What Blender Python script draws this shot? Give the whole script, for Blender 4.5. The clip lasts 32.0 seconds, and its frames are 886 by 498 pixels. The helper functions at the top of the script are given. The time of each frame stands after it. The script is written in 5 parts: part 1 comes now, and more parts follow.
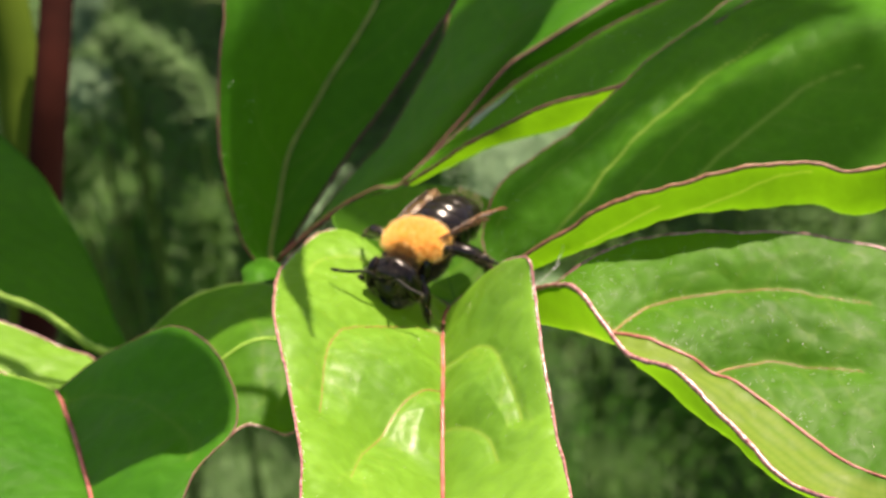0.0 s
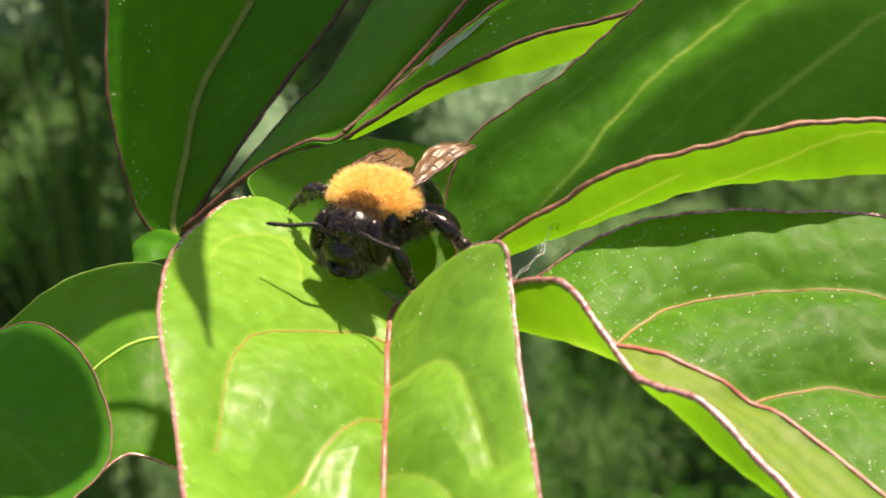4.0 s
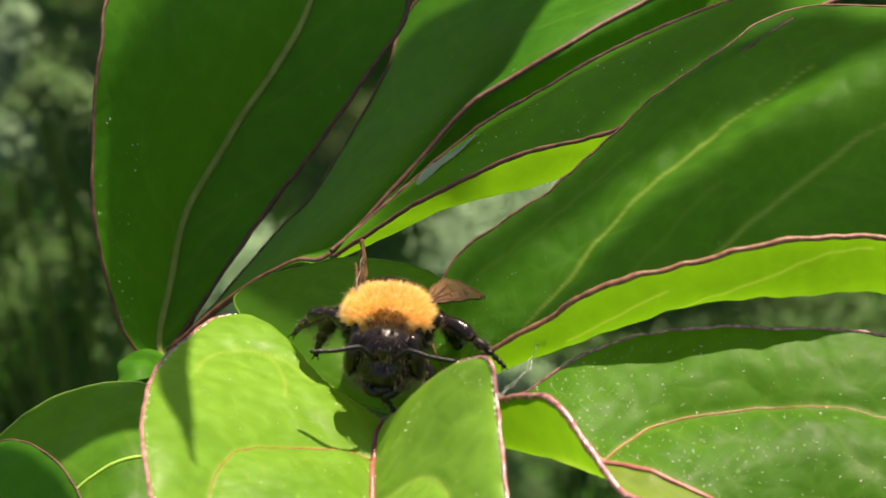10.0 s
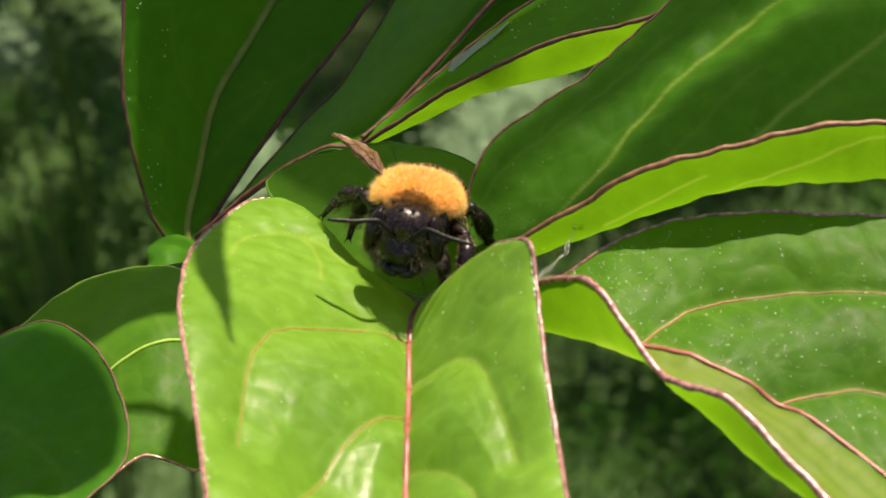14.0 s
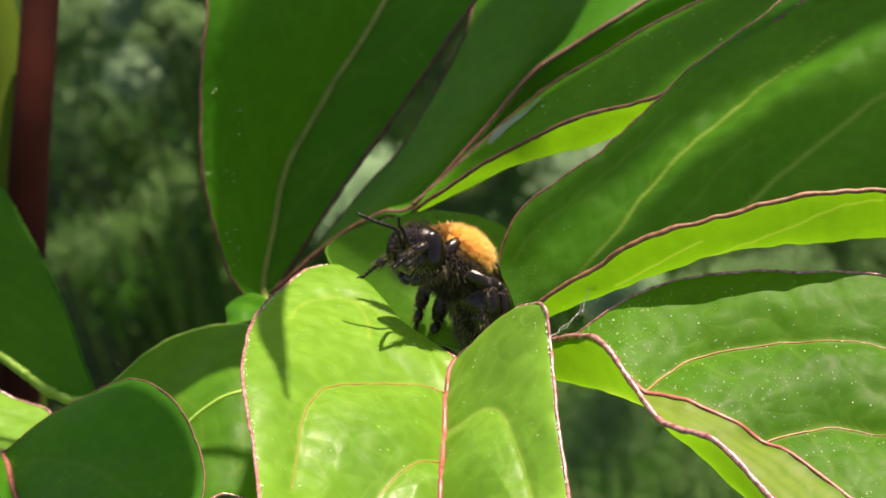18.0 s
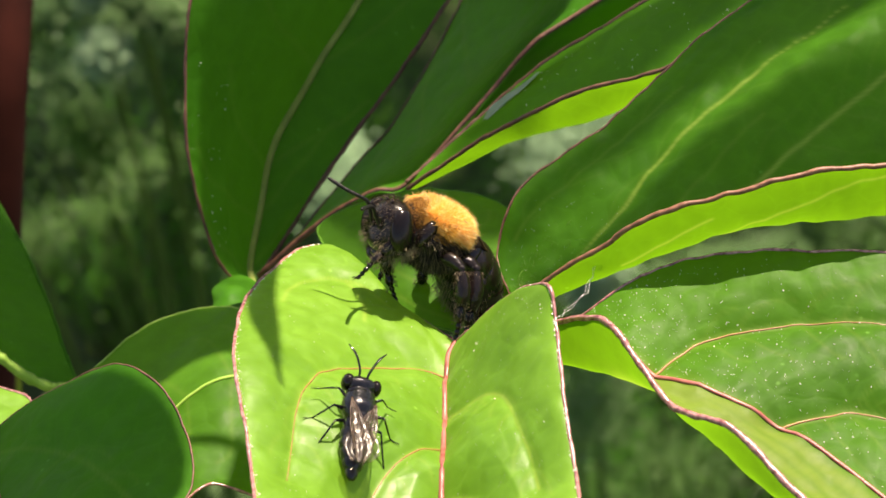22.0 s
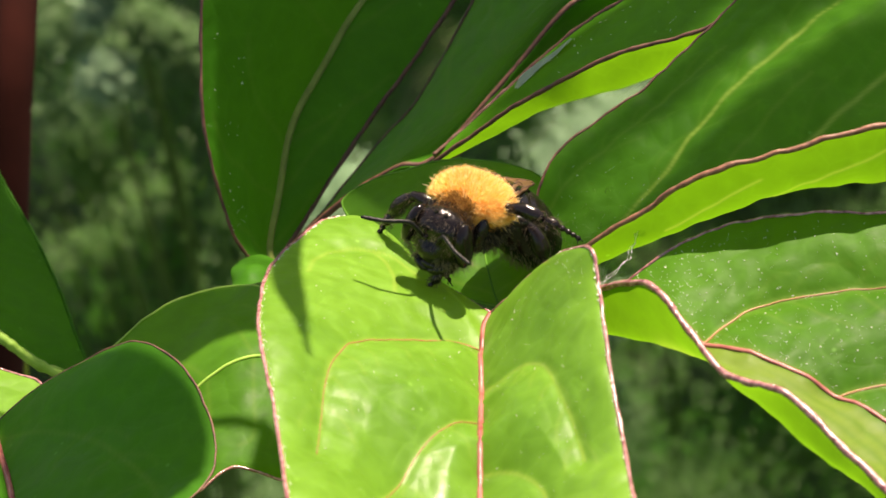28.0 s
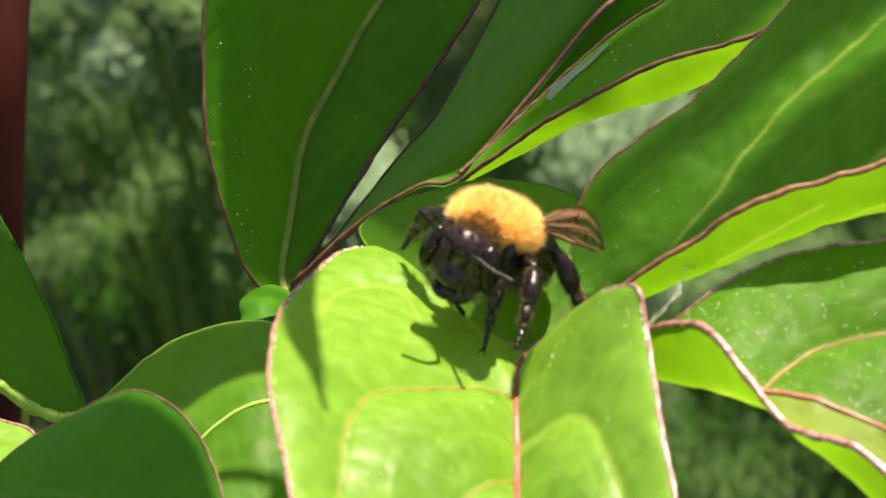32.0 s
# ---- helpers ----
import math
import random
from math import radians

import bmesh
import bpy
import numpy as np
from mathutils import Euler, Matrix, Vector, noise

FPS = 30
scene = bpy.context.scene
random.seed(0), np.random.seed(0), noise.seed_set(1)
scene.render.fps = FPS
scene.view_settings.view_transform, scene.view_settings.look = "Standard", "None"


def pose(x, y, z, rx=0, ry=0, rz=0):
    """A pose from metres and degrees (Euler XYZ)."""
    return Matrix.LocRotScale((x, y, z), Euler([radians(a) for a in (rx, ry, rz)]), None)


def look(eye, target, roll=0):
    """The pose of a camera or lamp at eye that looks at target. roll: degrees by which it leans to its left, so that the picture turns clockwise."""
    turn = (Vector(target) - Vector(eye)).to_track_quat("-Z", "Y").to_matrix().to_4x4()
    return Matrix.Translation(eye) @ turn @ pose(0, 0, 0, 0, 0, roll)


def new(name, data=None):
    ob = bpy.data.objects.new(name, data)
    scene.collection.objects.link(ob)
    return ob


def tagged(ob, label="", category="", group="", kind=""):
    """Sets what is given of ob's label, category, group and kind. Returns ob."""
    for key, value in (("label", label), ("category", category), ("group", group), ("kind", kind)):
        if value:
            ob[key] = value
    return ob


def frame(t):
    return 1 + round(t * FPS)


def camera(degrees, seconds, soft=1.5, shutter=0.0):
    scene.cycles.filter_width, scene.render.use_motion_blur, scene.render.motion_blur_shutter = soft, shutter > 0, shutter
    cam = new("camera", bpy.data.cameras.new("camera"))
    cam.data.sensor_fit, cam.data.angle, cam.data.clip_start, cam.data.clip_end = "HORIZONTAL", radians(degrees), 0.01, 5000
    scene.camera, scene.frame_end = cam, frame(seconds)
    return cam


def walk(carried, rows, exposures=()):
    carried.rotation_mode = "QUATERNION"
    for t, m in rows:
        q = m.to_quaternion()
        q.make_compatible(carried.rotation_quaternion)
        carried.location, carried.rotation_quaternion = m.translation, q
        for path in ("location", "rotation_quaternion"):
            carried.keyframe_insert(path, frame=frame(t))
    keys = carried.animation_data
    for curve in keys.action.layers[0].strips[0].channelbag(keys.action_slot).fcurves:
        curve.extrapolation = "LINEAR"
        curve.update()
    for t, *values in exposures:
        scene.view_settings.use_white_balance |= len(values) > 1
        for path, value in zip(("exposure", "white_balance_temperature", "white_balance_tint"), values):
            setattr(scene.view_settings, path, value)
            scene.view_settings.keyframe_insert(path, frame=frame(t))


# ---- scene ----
cam = camera(14.0, 32.0, soft=1.6)
PATH = [
    (0.0, pose(0.02469, -0.19410, 0.50810, 61.298, 0.194, 7.179)),
    (0.5, pose(0.02569, -0.19403, 0.50753, 61.671, -0.023, 7.233)),
    (1.0, pose(0.02627, -0.19261, 0.50926, 61.577, -0.152, 7.326)),
    (1.5, pose(0.02623, -0.19308, 0.50860, 61.267, -0.495, 7.286)),
    (2.0, pose(0.02574, -0.19127, 0.50917, 61.168, -0.363, 7.299)),
    (2.5, pose(0.02379, -0.17835, 0.50171, 60.788, -0.546, 7.767)),
    (3.0, pose(0.02059, -0.15254, 0.48893, 60.105, -0.598, 7.729)),
    (3.5, pose(0.01977, -0.14493, 0.48468, 60.032, -0.831, 7.370)),
    (5.5, pose(0.01889, -0.14536, 0.48267, 61.101, -0.688, 7.208)),
    (6.0, pose(0.01768, -0.14468, 0.48172, 61.294, -0.976, 6.986)),
    (6.5, pose(0.01799, -0.14572, 0.48273, 60.420, -1.359, 7.545)),
    (7.0, pose(0.01838, -0.14476, 0.48221, 60.640, -1.619, 7.419)),
    (7.5, pose(0.01679, -0.14634, 0.48088, 61.497, -2.195, 6.320)),
    (8.0, pose(0.01673, -0.14693, 0.47930, 62.732, -2.915, 5.691)),
    (8.5, pose(0.01660, -0.14672, 0.47935, 62.749, -2.974, 6.061)),
    (9.0, pose(0.01764, -0.14631, 0.47987, 62.551, -2.560, 5.911)),
    (9.5, pose(0.01925, -0.14518, 0.48131, 62.417, -1.484, 7.190)),
    (10.0, pose(0.02019, -0.14467, 0.48217, 62.434, -0.861, 7.269)),
    (10.5, pose(0.02120, -0.14428, 0.48200, 61.206, -0.855, 7.646)),
    (11.0, pose(0.02110, -0.14374, 0.48246, 61.030, -0.605, 7.939)),
    (11.5, pose(0.01965, -0.14465, 0.48086, 61.088, -1.000, 7.320)),
    (12.0, pose(0.02053, -0.14442, 0.48143, 60.733, -0.862, 8.098)),
    (12.5, pose(0.01945, -0.14429, 0.48054, 60.981, -1.121, 7.504)),
    (13.0, pose(0.01879, -0.14488, 0.48011, 61.078, -1.420, 7.495)),
    (13.5, pose(0.01836, -0.14532, 0.48022, 61.120, -1.477, 7.392)),
    (14.0, pose(0.01805, -0.14511, 0.48009, 61.231, -1.366, 7.321)),
    (14.5, pose(0.01811, -0.14519, 0.48036, 61.441, -1.020, 7.390)),
    (16.5, pose(0.02799, -0.16565, 0.49695, 60.569, 0.599, 8.731)),
    (17.0, pose(0.02706, -0.16504, 0.49667, 60.550, 0.609, 8.635)),
    (17.5, pose(0.02657, -0.16378, 0.49596, 60.728, 0.797, 8.753)),
    (18.0, pose(0.02634, -0.16284, 0.49552, 60.817, 1.046, 8.750)),
    (18.5, pose(0.02518, -0.16196, 0.49454, 60.792, 1.072, 8.730)),
    (19.0, pose(0.02477, -0.16042, 0.49436, 60.602, 1.203, 8.865)),
    (19.5, pose(0.02368, -0.15967, 0.49277, 60.890, 0.978, 8.583)),
    (20.0, pose(0.02487, -0.15789, 0.49281, 60.677, 1.052, 8.811)),
    (20.5, pose(0.02558, -0.15675, 0.49377, 60.663, 1.272, 8.790)),
    (21.0, pose(0.02546, -0.15649, 0.49375, 60.603, 1.400, 8.567)),
    (21.5, pose(0.02466, -0.15666, 0.49209, 60.686, 0.973, 8.537)),
    (22.0, pose(0.02342, -0.15659, 0.49122, 60.645, 0.810, 8.180)),
    (22.5, pose(0.02413, -0.15531, 0.49134, 60.421, 0.999, 8.332)),
    (23.0, pose(0.02484, -0.15436, 0.49117, 60.388, 1.091, 8.420)),
    (23.5, pose(0.02348, -0.15476, 0.49054, 60.500, 0.865, 7.971)),
    (24.0, pose(0.02356, -0.15433, 0.49057, 60.404, 0.822, 7.992)),
    (24.5, pose(0.02284, -0.15446, 0.48981, 60.637, 0.664, 7.809)),
    (26.5, pose(0.02277, -0.15444, 0.48670, 60.817, 0.783, 8.165)),
    (27.0, pose(0.02118, -0.15305, 0.48588, 61.511, 0.963, 8.279)),
    (27.5, pose(0.02135, -0.15136, 0.48504, 61.558, 1.218, 8.163)),
    (28.0, pose(0.02072, -0.15086, 0.48317, 61.481, 1.241, 7.892)),
    (28.5, pose(0.01983, -0.14773, 0.48219, 61.807, 0.806, 7.864)),
    (29.0, pose(0.01929, -0.14757, 0.48020, 62.105, 0.503, 7.279)),
    (29.5, pose(0.02099, -0.14399, 0.48374, 62.031, 0.617, 6.873)),
    (30.0, pose(0.02040, -0.14391, 0.48177, 62.000, 0.870, 7.025)),
    (30.5, pose(0.01879, -0.14235, 0.48096, 62.272, 0.865, 7.538)),
    (31.0, pose(0.01827, -0.13973, 0.48009, 61.936, 1.459, 7.347)),
    (31.5, pose(0.01744, -0.13698, 0.47819, 61.105, 1.717, 7.897)),
    (32.0, pose(0.01808, -0.13519, 0.47832, 60.825, 2.105, 7.773)),
]
cam.data.dof.use_dof = True
cam.data.dof.focus_distance = 0.178
cam.data.dof.aperture_fstop = 150.0
walk(cam, PATH, [(t, e + 0.13, 8200, 19) for t, e in ((0, 1.2), (3, 1.27), (6, 1.15), (10, 1.02), (14, 0.87), (18, 1.1), (22, 1.25), (24, 1.27), (27, 1.12), (29, 1.3), (31, 1.45), (32, 1.42))])

# ---- sky and sun ----
SUN_FROM = Vector((0.10, 0.34, 0.93)).normalized()
world = bpy.data.worlds.new("sky")
scene.world = world
world.use_nodes = True
sky = world.node_tree.nodes.new("ShaderNodeTexSky")
sky.sky_type = "NISHITA"
sky.sun_disc = False
sky.sun_elevation = math.asin(SUN_FROM.z)
sky.sun_rotation = math.atan2(SUN_FROM.x, SUN_FROM.y)
world.node_tree.links.new(sky.outputs[0], world.node_tree.nodes["Background"].inputs[0])
world.node_tree.nodes["Background"].inputs[1].default_value = 0.084
sun_data = bpy.data.lights.new("sun", "SUN")
sun_data.energy, sun_data.angle, sun_data.color = 5.0, radians(0.5), (1.0, 0.95, 0.86)
sun = new("sun", sun_data)
sun.matrix_world = look(SUN_FROM * 3.0, (0, 0, 0))

MM = 0.001
LIFT = 0.4  # the bee's leaf stands this high over the ground


def at(p):
    """Millimetres round the bee's place to metres over the ground."""
    return Vector((p[0] * MM, p[1] * MM, p[2] * MM + LIFT))


# ---- materials ----
def material(name):
    m = bpy.data.materials.new(name)
    m.use_nodes = True
    m.node_tree.nodes.clear()
    out = m.node_tree.nodes.new("ShaderNodeOutputMaterial")
    return m, m.node_tree.nodes, m.node_tree.links, out


def noise_node(nodes, links, coords, scale, detail=4.0):
    n = nodes.new("ShaderNodeTexNoise")
    n.inputs["Scale"].default_value, n.inputs["Detail"].default_value = scale, detail
    links.new(coords, n.inputs["Vector"])
    return n.outputs[0]


def ramp_node(nodes, links, value, stops):
    r = nodes.new("ShaderNodeValToRGB")
    while len(r.color_ramp.elements) < len(stops):
        r.color_ramp.elements.new(0.5)
    for e, (p, c) in zip(r.color_ramp.elements, stops):
        e.position, e.color = p, (*c, 1.0)
    links.new(value, r.inputs[0])
    return r.outputs[0]


def mixed(nodes, links, kind, a, b, factor):
    m = nodes.new("ShaderNodeMix")
    m.data_type, m.blend_type = "RGBA", kind
    for socket, v in ((m.inputs[0], factor), (m.inputs[6], a), (m.inputs[7], b)):
        if isinstance(v, (int, float)):
            socket.default_value = v
        elif isinstance(v, tuple):
            socket.default_value = (*v, 1.0)
        else:
            links.new(v, socket)
    return m.outputs[2]


def leaf_material(name, dark, light, through_light, share=0.45, gloss=0.46, cells=620.0, sheen=0.28):
    """A leaf blade: waxy top, light that comes through, a fine net of veins and blotches."""
    m, nodes, links, out = material(name)
    coords = nodes.new("ShaderNodeTexCoord").outputs["Object"]
    broad = noise_node(nodes, links, coords, 90.0, 3.0)
    fine = noise_node(nodes, links, coords, 950.0, 5.0)
    base = ramp_node(nodes, links, broad, [(0.3, dark), (0.7, light)])
    net = nodes.new("ShaderNodeTexVoronoi")
    net.feature = "DISTANCE_TO_EDGE"
    net.inputs["Scale"].default_value = cells
    bent = nodes.new("ShaderNodeVectorMath")
    bent.operation = "MULTIPLY_ADD"
    wobble = nodes.new("ShaderNodeTexNoise")
    wobble.inputs["Scale"].default_value = 500.0
    links.new(coords, wobble.inputs["Vector"])
    links.new(wobble.outputs[1], bent.inputs[0])
    bent.inputs[1].default_value = (0.0005, 0.0005, 0.0005)
    links.new(coords, bent.inputs[2])
    links.new(bent.outputs[0], net.inputs["Vector"])
    lines = ramp_node(nodes, links, net.outputs["Distance"], [(0.0, (1, 1, 1)), (0.07, (0, 0, 0))])
    base = mixed(nodes, links, "MIX", base, tuple(min(1.0, c * 1.45 + 0.01) for c in light), 0.0)
    soft = nodes.new("ShaderNodeMath")
    soft.operation = "MULTIPLY"
    links.new(lines, soft.inputs[0])
    soft.inputs[1].default_value = 0.13
    links.new(soft.outputs[0], base.node.inputs[0])
    grain = ramp_node(nodes, links, fine, [(0.3, (0.9, 0.9, 0.9)), (0.7, (1.06, 1.06, 1.06))])
    base = mixed(nodes, links, "MULTIPLY", base, grain, 1.0)
    dots = nodes.new("ShaderNodeTexVoronoi")
    dots.inputs["Scale"].default_value = 850.0
    links.new(coords, dots.inputs["Vector"])
    fleck = ramp_node(nodes, links, dots.outputs["Distance"], [(0.05, (0.5 if cells > 300 else 0.0,) * 3), (0.12, (0, 0, 0))])
    base = mixed(nodes, links, "MIX", base, tuple(min(1.0, c * 2.0 + 0.05) for c in light), 0.0)
    few = ramp_node(nodes, links, noise_node(nodes, links, coords, 430.0, 2.0), [(0.52, (0, 0, 0)), (0.64, (1, 1, 1))])
    links.new(mixed(nodes, links, "MULTIPLY", fleck, few, 1.0), base.node.inputs[0])
    height = nodes.new("ShaderNodeMath")
    height.operation = "MULTIPLY_ADD"
    links.new(fine, height.inputs[0])
    height.inputs[1].default_value = 0.5
    links.new(net.outputs["Distance"], height.inputs[2])
    bump = nodes.new("ShaderNodeBump")
    # paler colour for the veins and for the right leaf's painted sheen band
    pale_mask = nodes.new("ShaderNodeAttribute")
    pale_mask.attribute_name = "vein_or_sheen"
    base = mixed(nodes, links, "MIX", base, (light[0] * 1.7 + 0.1, light[1] * 1.15 + 0.06, light[2] * 1.6 + 0.03), pale_mask.outputs["Fac"])
    bump.inputs["Strength"].default_value = 0.32
    bump.inputs["Distance"].default_value = 0.00025
    links.new(height.outputs[0], bump.inputs["Height"])
    skin = nodes.new("ShaderNodeBsdfPrincipled")
    links.new(base, skin.inputs["Base Color"])
    rough = ramp_node(nodes, links, fine, [(0.3, (gloss - 0.06,) * 3), (0.7, (gloss + 0.12,) * 3)])
    links.new(rough, skin.inputs["Roughness"])
    skin.inputs["IOR"].default_value = 1.48
    skin.inputs["Specular IOR Level"].default_value = sheen
    links.new(bump.outputs[0], skin.inputs["Normal"])
    glow = nodes.new("ShaderNodeBsdfTranslucent")
    tint = mixed(nodes, links, "MULTIPLY", grain, through_light, 1.0)
    tint = mixed(nodes, links, "MIX", tint, (through_light[0] * 1.2 + 0.14, through_light[1] * 1.1 + 0.06, through_light[2] * 1.6 + 0.03), pale_mask.outputs["Fac"])
    links.new(tint, glow.inputs["Color"])
    mix = nodes.new("ShaderNodeMixShader")
    mix.inputs[0].default_value = share
    links.new(skin.outputs[0], mix.inputs[1])
    links.new(glow.outputs[0], mix.inputs[2])
    links.new(mix.outputs[0], out.inputs[0])
    return m


def plain_material(name, dark, light, rough=0.5, scale=900.0, bump=0.2, metal=0.0, coat=0.0, gloss=0.5):
    m, nodes, links, out = material(name)
    coords = nodes.new("ShaderNodeTexCoord").outputs["Object"]
    fine = noise_node(nodes, links, coords, scale, 5.0)
    base = ramp_node(nodes, links, fine, [(0.3, dark), (0.7, light)])
    skin = nodes.new("ShaderNodeBsdfPrincipled")
    links.new(base, skin.inputs["Base Color"])
    skin.inputs["Roughness"].default_value = rough
    skin.inputs["Metallic"].default_value = metal
    skin.inputs["Coat Weight"].default_value = coat
    skin.inputs["Specular IOR Level"].default_value = gloss
    b = nodes.new("ShaderNodeBump")
    b.inputs["Strength"].default_value, b.inputs["Distance"].default_value = bump, 0.0001
    links.new(fine, b.inputs["Height"])
    links.new(b.outputs[0], skin.inputs["Normal"])
    links.new(skin.outputs[0], out.inputs[0])
    return m


def wing_material(name, tint, share, rough, gloss):
    m, nodes, links, out = material(name)
    coords = nodes.new("ShaderNodeTexCoord").outputs["Object"]
    fine = noise_node(nodes, links, coords, 700.0, 3.0)
    film = nodes.new("ShaderNodeBsdfPrincipled")
    links.new(ramp_node(nodes, links, fine, [(0.3, tuple(c * 0.7 for c in tint)), (0.7, tint)]), film.inputs["Base Color"])
    film.inputs["Roughness"].default_value = rough
    film.inputs["Specular IOR Level"].default_value = gloss
    clear = nodes.new("ShaderNodeBsdfTransparent")
    clear.inputs[0].default_value = (0.92, 0.86, 0.78, 1)
    mix = nodes.new("ShaderNodeMixShader")
    mix.inputs[0].default_value = share
    links.new(film.outputs[0], mix.inputs[1])
    links.new(clear.outputs[0], mix.inputs[2])
    links.new(mix.outputs[0], out.inputs[0])
    return m


LEAF = leaf_material("leaf_green", (0.022, 0.115, 0.006), (0.056, 0.22, 0.012), (0.19, 0.48, 0.015), 0.34, 0.5, 620.0, 0.12)
LEAF_YOUNG = leaf_material("leaf_young", (0.082, 0.22, 0.016), (0.145, 0.325, 0.03), (0.4, 0.68, 0.045), 0.38, 0.42, 620.0, 0.42)
LEAF_MID = leaf_material("leaf_mid", (0.024, 0.1, 0.006), (0.058, 0.185, 0.012), (0.21, 0.52, 0.02), 0.4, 0.5, 620.0, 0.14)
LEAF_DEEP = leaf_material("leaf_deep", (0.014, 0.098, 0.005), (0.036, 0.155, 0.009), (0.12, 0.42, 0.02), 0.35, 0.5, 620.0, 0.12)
# pale tone that carries the sheen of the brightest patches behind
LEAF_BLUR_BRIGHT = leaf_material("leaf_blur_bright", (0.16, 0.28, 0.15), (0.24, 0.38, 0.22), (0.22, 0.36, 0.2), 0.3, 0.5, 200.0)
# very pale tone: the sliver's glint is put into its colour
LEAF_GLINT = leaf_material("leaf_glint", (0.3, 0.4, 0.25), (0.42, 0.5, 0.35), (0.4, 0.5, 0.3), 0.3)
LEAF_FAR = leaf_material("leaf_far", (0.032, 0.095, 0.018), (0.066, 0.155, 0.034), (0.16, 0.36, 0.06), 0.35, 0.5, 200.0)
RIM = plain_material("leaf_margin", (0.13, 0.03, 0.034), (0.46, 0.23, 0.22), 0.26, 3000.0, 0.6, gloss=0.9)
RIM_BROWN = plain_material("leaf_margin_brown", (0.055, 0.018, 0.012), (0.14, 0.058, 0.036), 0.6, 1800.0, 0.5)
RIM_WARM = plain_material("leaf_margin_warm", (0.11, 0.04, 0.022), (0.27, 0.12, 0.07), 0.5, 2400.0, 0.5)
RIB = plain_material("midrib_red", (0.2, 0.035, 0.035), (0.37, 0.13, 0.105), 0.4, 1200.0, 0.4)
VEIN_RED = plain_material("vein_red", (0.22, 0.10, 0.035), (0.33, 0.17, 0.05), 0.4, 900.0, 0.3)
VEIN = plain_material("vein_pale", (0.16, 0.32, 0.04), (0.26, 0.42, 0.08), 0.6, 1200.0, 0.3, gloss=0.2)
VEIN_FAINT = plain_material("vein_faint", (0.05, 0.16, 0.018), (0.09, 0.22, 0.03), 0.9, 1200.0, 0.3, gloss=0.05)
VEIN_DULL = plain_material("vein_dull", (0.15, 0.2, 0.035), (0.22, 0.28, 0.055), 0.85, 1200.0, 0.3)
# mid tone for dimmer lit patches behind; their brightness is in the colour
LEAF_BLUR_MID = leaf_material("leaf_blur_mid", (0.07, 0.155, 0.045), (0.12, 0.225, 0.085), (0.12, 0.26, 0.08), 0.3, 0.5, 200.0)
STEM_RED = plain_material("stem_red", (0.014, 0.003, 0.002), (0.04, 0.008, 0.005), 0.95, 150.0, 0.4, gloss=0.1)
STEM_FAR = plain_material("stem_far", (0.025, 0.06, 0.012), (0.05, 0.1, 0.02), 0.6, 150.0, 0.4, gloss=0.1)
STEM_GREEN = plain_material("stem_green", (0.045, 0.085, 0.008), (0.075, 0.12, 0.012), 0.85, 150.0, 0.4, gloss=0.08)
SOIL = plain_material("soil", (0.02, 0.036, 0.014), (0.06, 0.088, 0.034), 0.95, 60.0, 0.9, gloss=0.03)
CUTICLE = plain_material("black_cuticle", (0.004, 0.0025, 0.002), (0.014, 0.009, 0.007), 0.2, 7000.0, 0.3, gloss=0.36)
CUTICLE_SMOOTH = plain_material("smooth_cuticle", (0.004, 0.0025, 0.002), (0.012, 0.008, 0.006), 0.18, 6000.0, 0.16, gloss=0.4)
OCELLUS = plain_material("ocellus", (0.01, 0.006, 0.005), (0.03, 0.015, 0.01), 0.06, 6000.0, 0.02, gloss=0.7)
ANTENNA = plain_material("antenna_black", (0.003, 0.003, 0.003), (0.01, 0.009, 0.009), 0.45, 2500.0, 0.4, gloss=0.25)
EYE = plain_material("compound_eye", (0.004, 0.0025, 0.002), (0.009, 0.006, 0.005), 0.16, 12000.0, 0.1, gloss=0.3)
HORN = plain_material("brown_tegula", (0.25, 0.14, 0.06), (0.45, 0.28, 0.13), 0.4, 2500.0, 0.2)
WING = wing_material("bee_wing", (0.2, 0.105, 0.05), 0.36, 0.36, 0.4)
WING_VEIN = plain_material("wing_vein", (0.03, 0.012, 0.007), (0.07, 0.032, 0.016), 0.4, 2500.0, 0.2)
WING_CLEAR = wing_material("fly_wing", (0.075, 0.06, 0.05), 0.6, 0.26, 0.75)
FLY_SKIN = plain_material("fly_cuticle", (0.003, 0.003, 0.004), (0.01, 0.009, 0.011), 0.15, 7000.0, 0.35, gloss=0.5)
POLLEN = plain_material("pollen", (0.6, 0.6, 0.45), (0.85, 0.85, 0.7), 0.6, 2500.0, 0.2)
FUR_BASE = plain_material("fur_base", (0.4, 0.17, 0.02), (0.6, 0.28, 0.04), 0.7, 2500.0, 0.4)
SILK = plain_material("silk", (0.6, 0.6, 0.58), (0.85, 0.85, 0.82), 0.25, 2500.0, 0.1)


def fur_material(name, low, high):
    m, nodes, links, out = material(name)
    rand = nodes.new("ShaderNodeNewGeometry").outputs["Random Per Island"]
    base = ramp_node(nodes, links, rand, [(0.0, low), (1.0, high)])
    skin = nodes.new("ShaderNodeBsdfPrincipled")
    links.new(base, skin.inputs["Base Color"])
    skin.inputs["Roughness"].default_value = 0.55
    glow = nodes.new("ShaderNodeBsdfTranslucent")
    links.new(base, glow.inputs[0])
    mix = nodes.new("ShaderNodeMixShader")
    mix.inputs[0].default_value = 0.45
    links.new(skin.outputs[0], mix.inputs[1])
    links.new(glow.outputs[0], mix.inputs[2])
    links.new(mix.outputs[0], out.inputs[0])
    return m


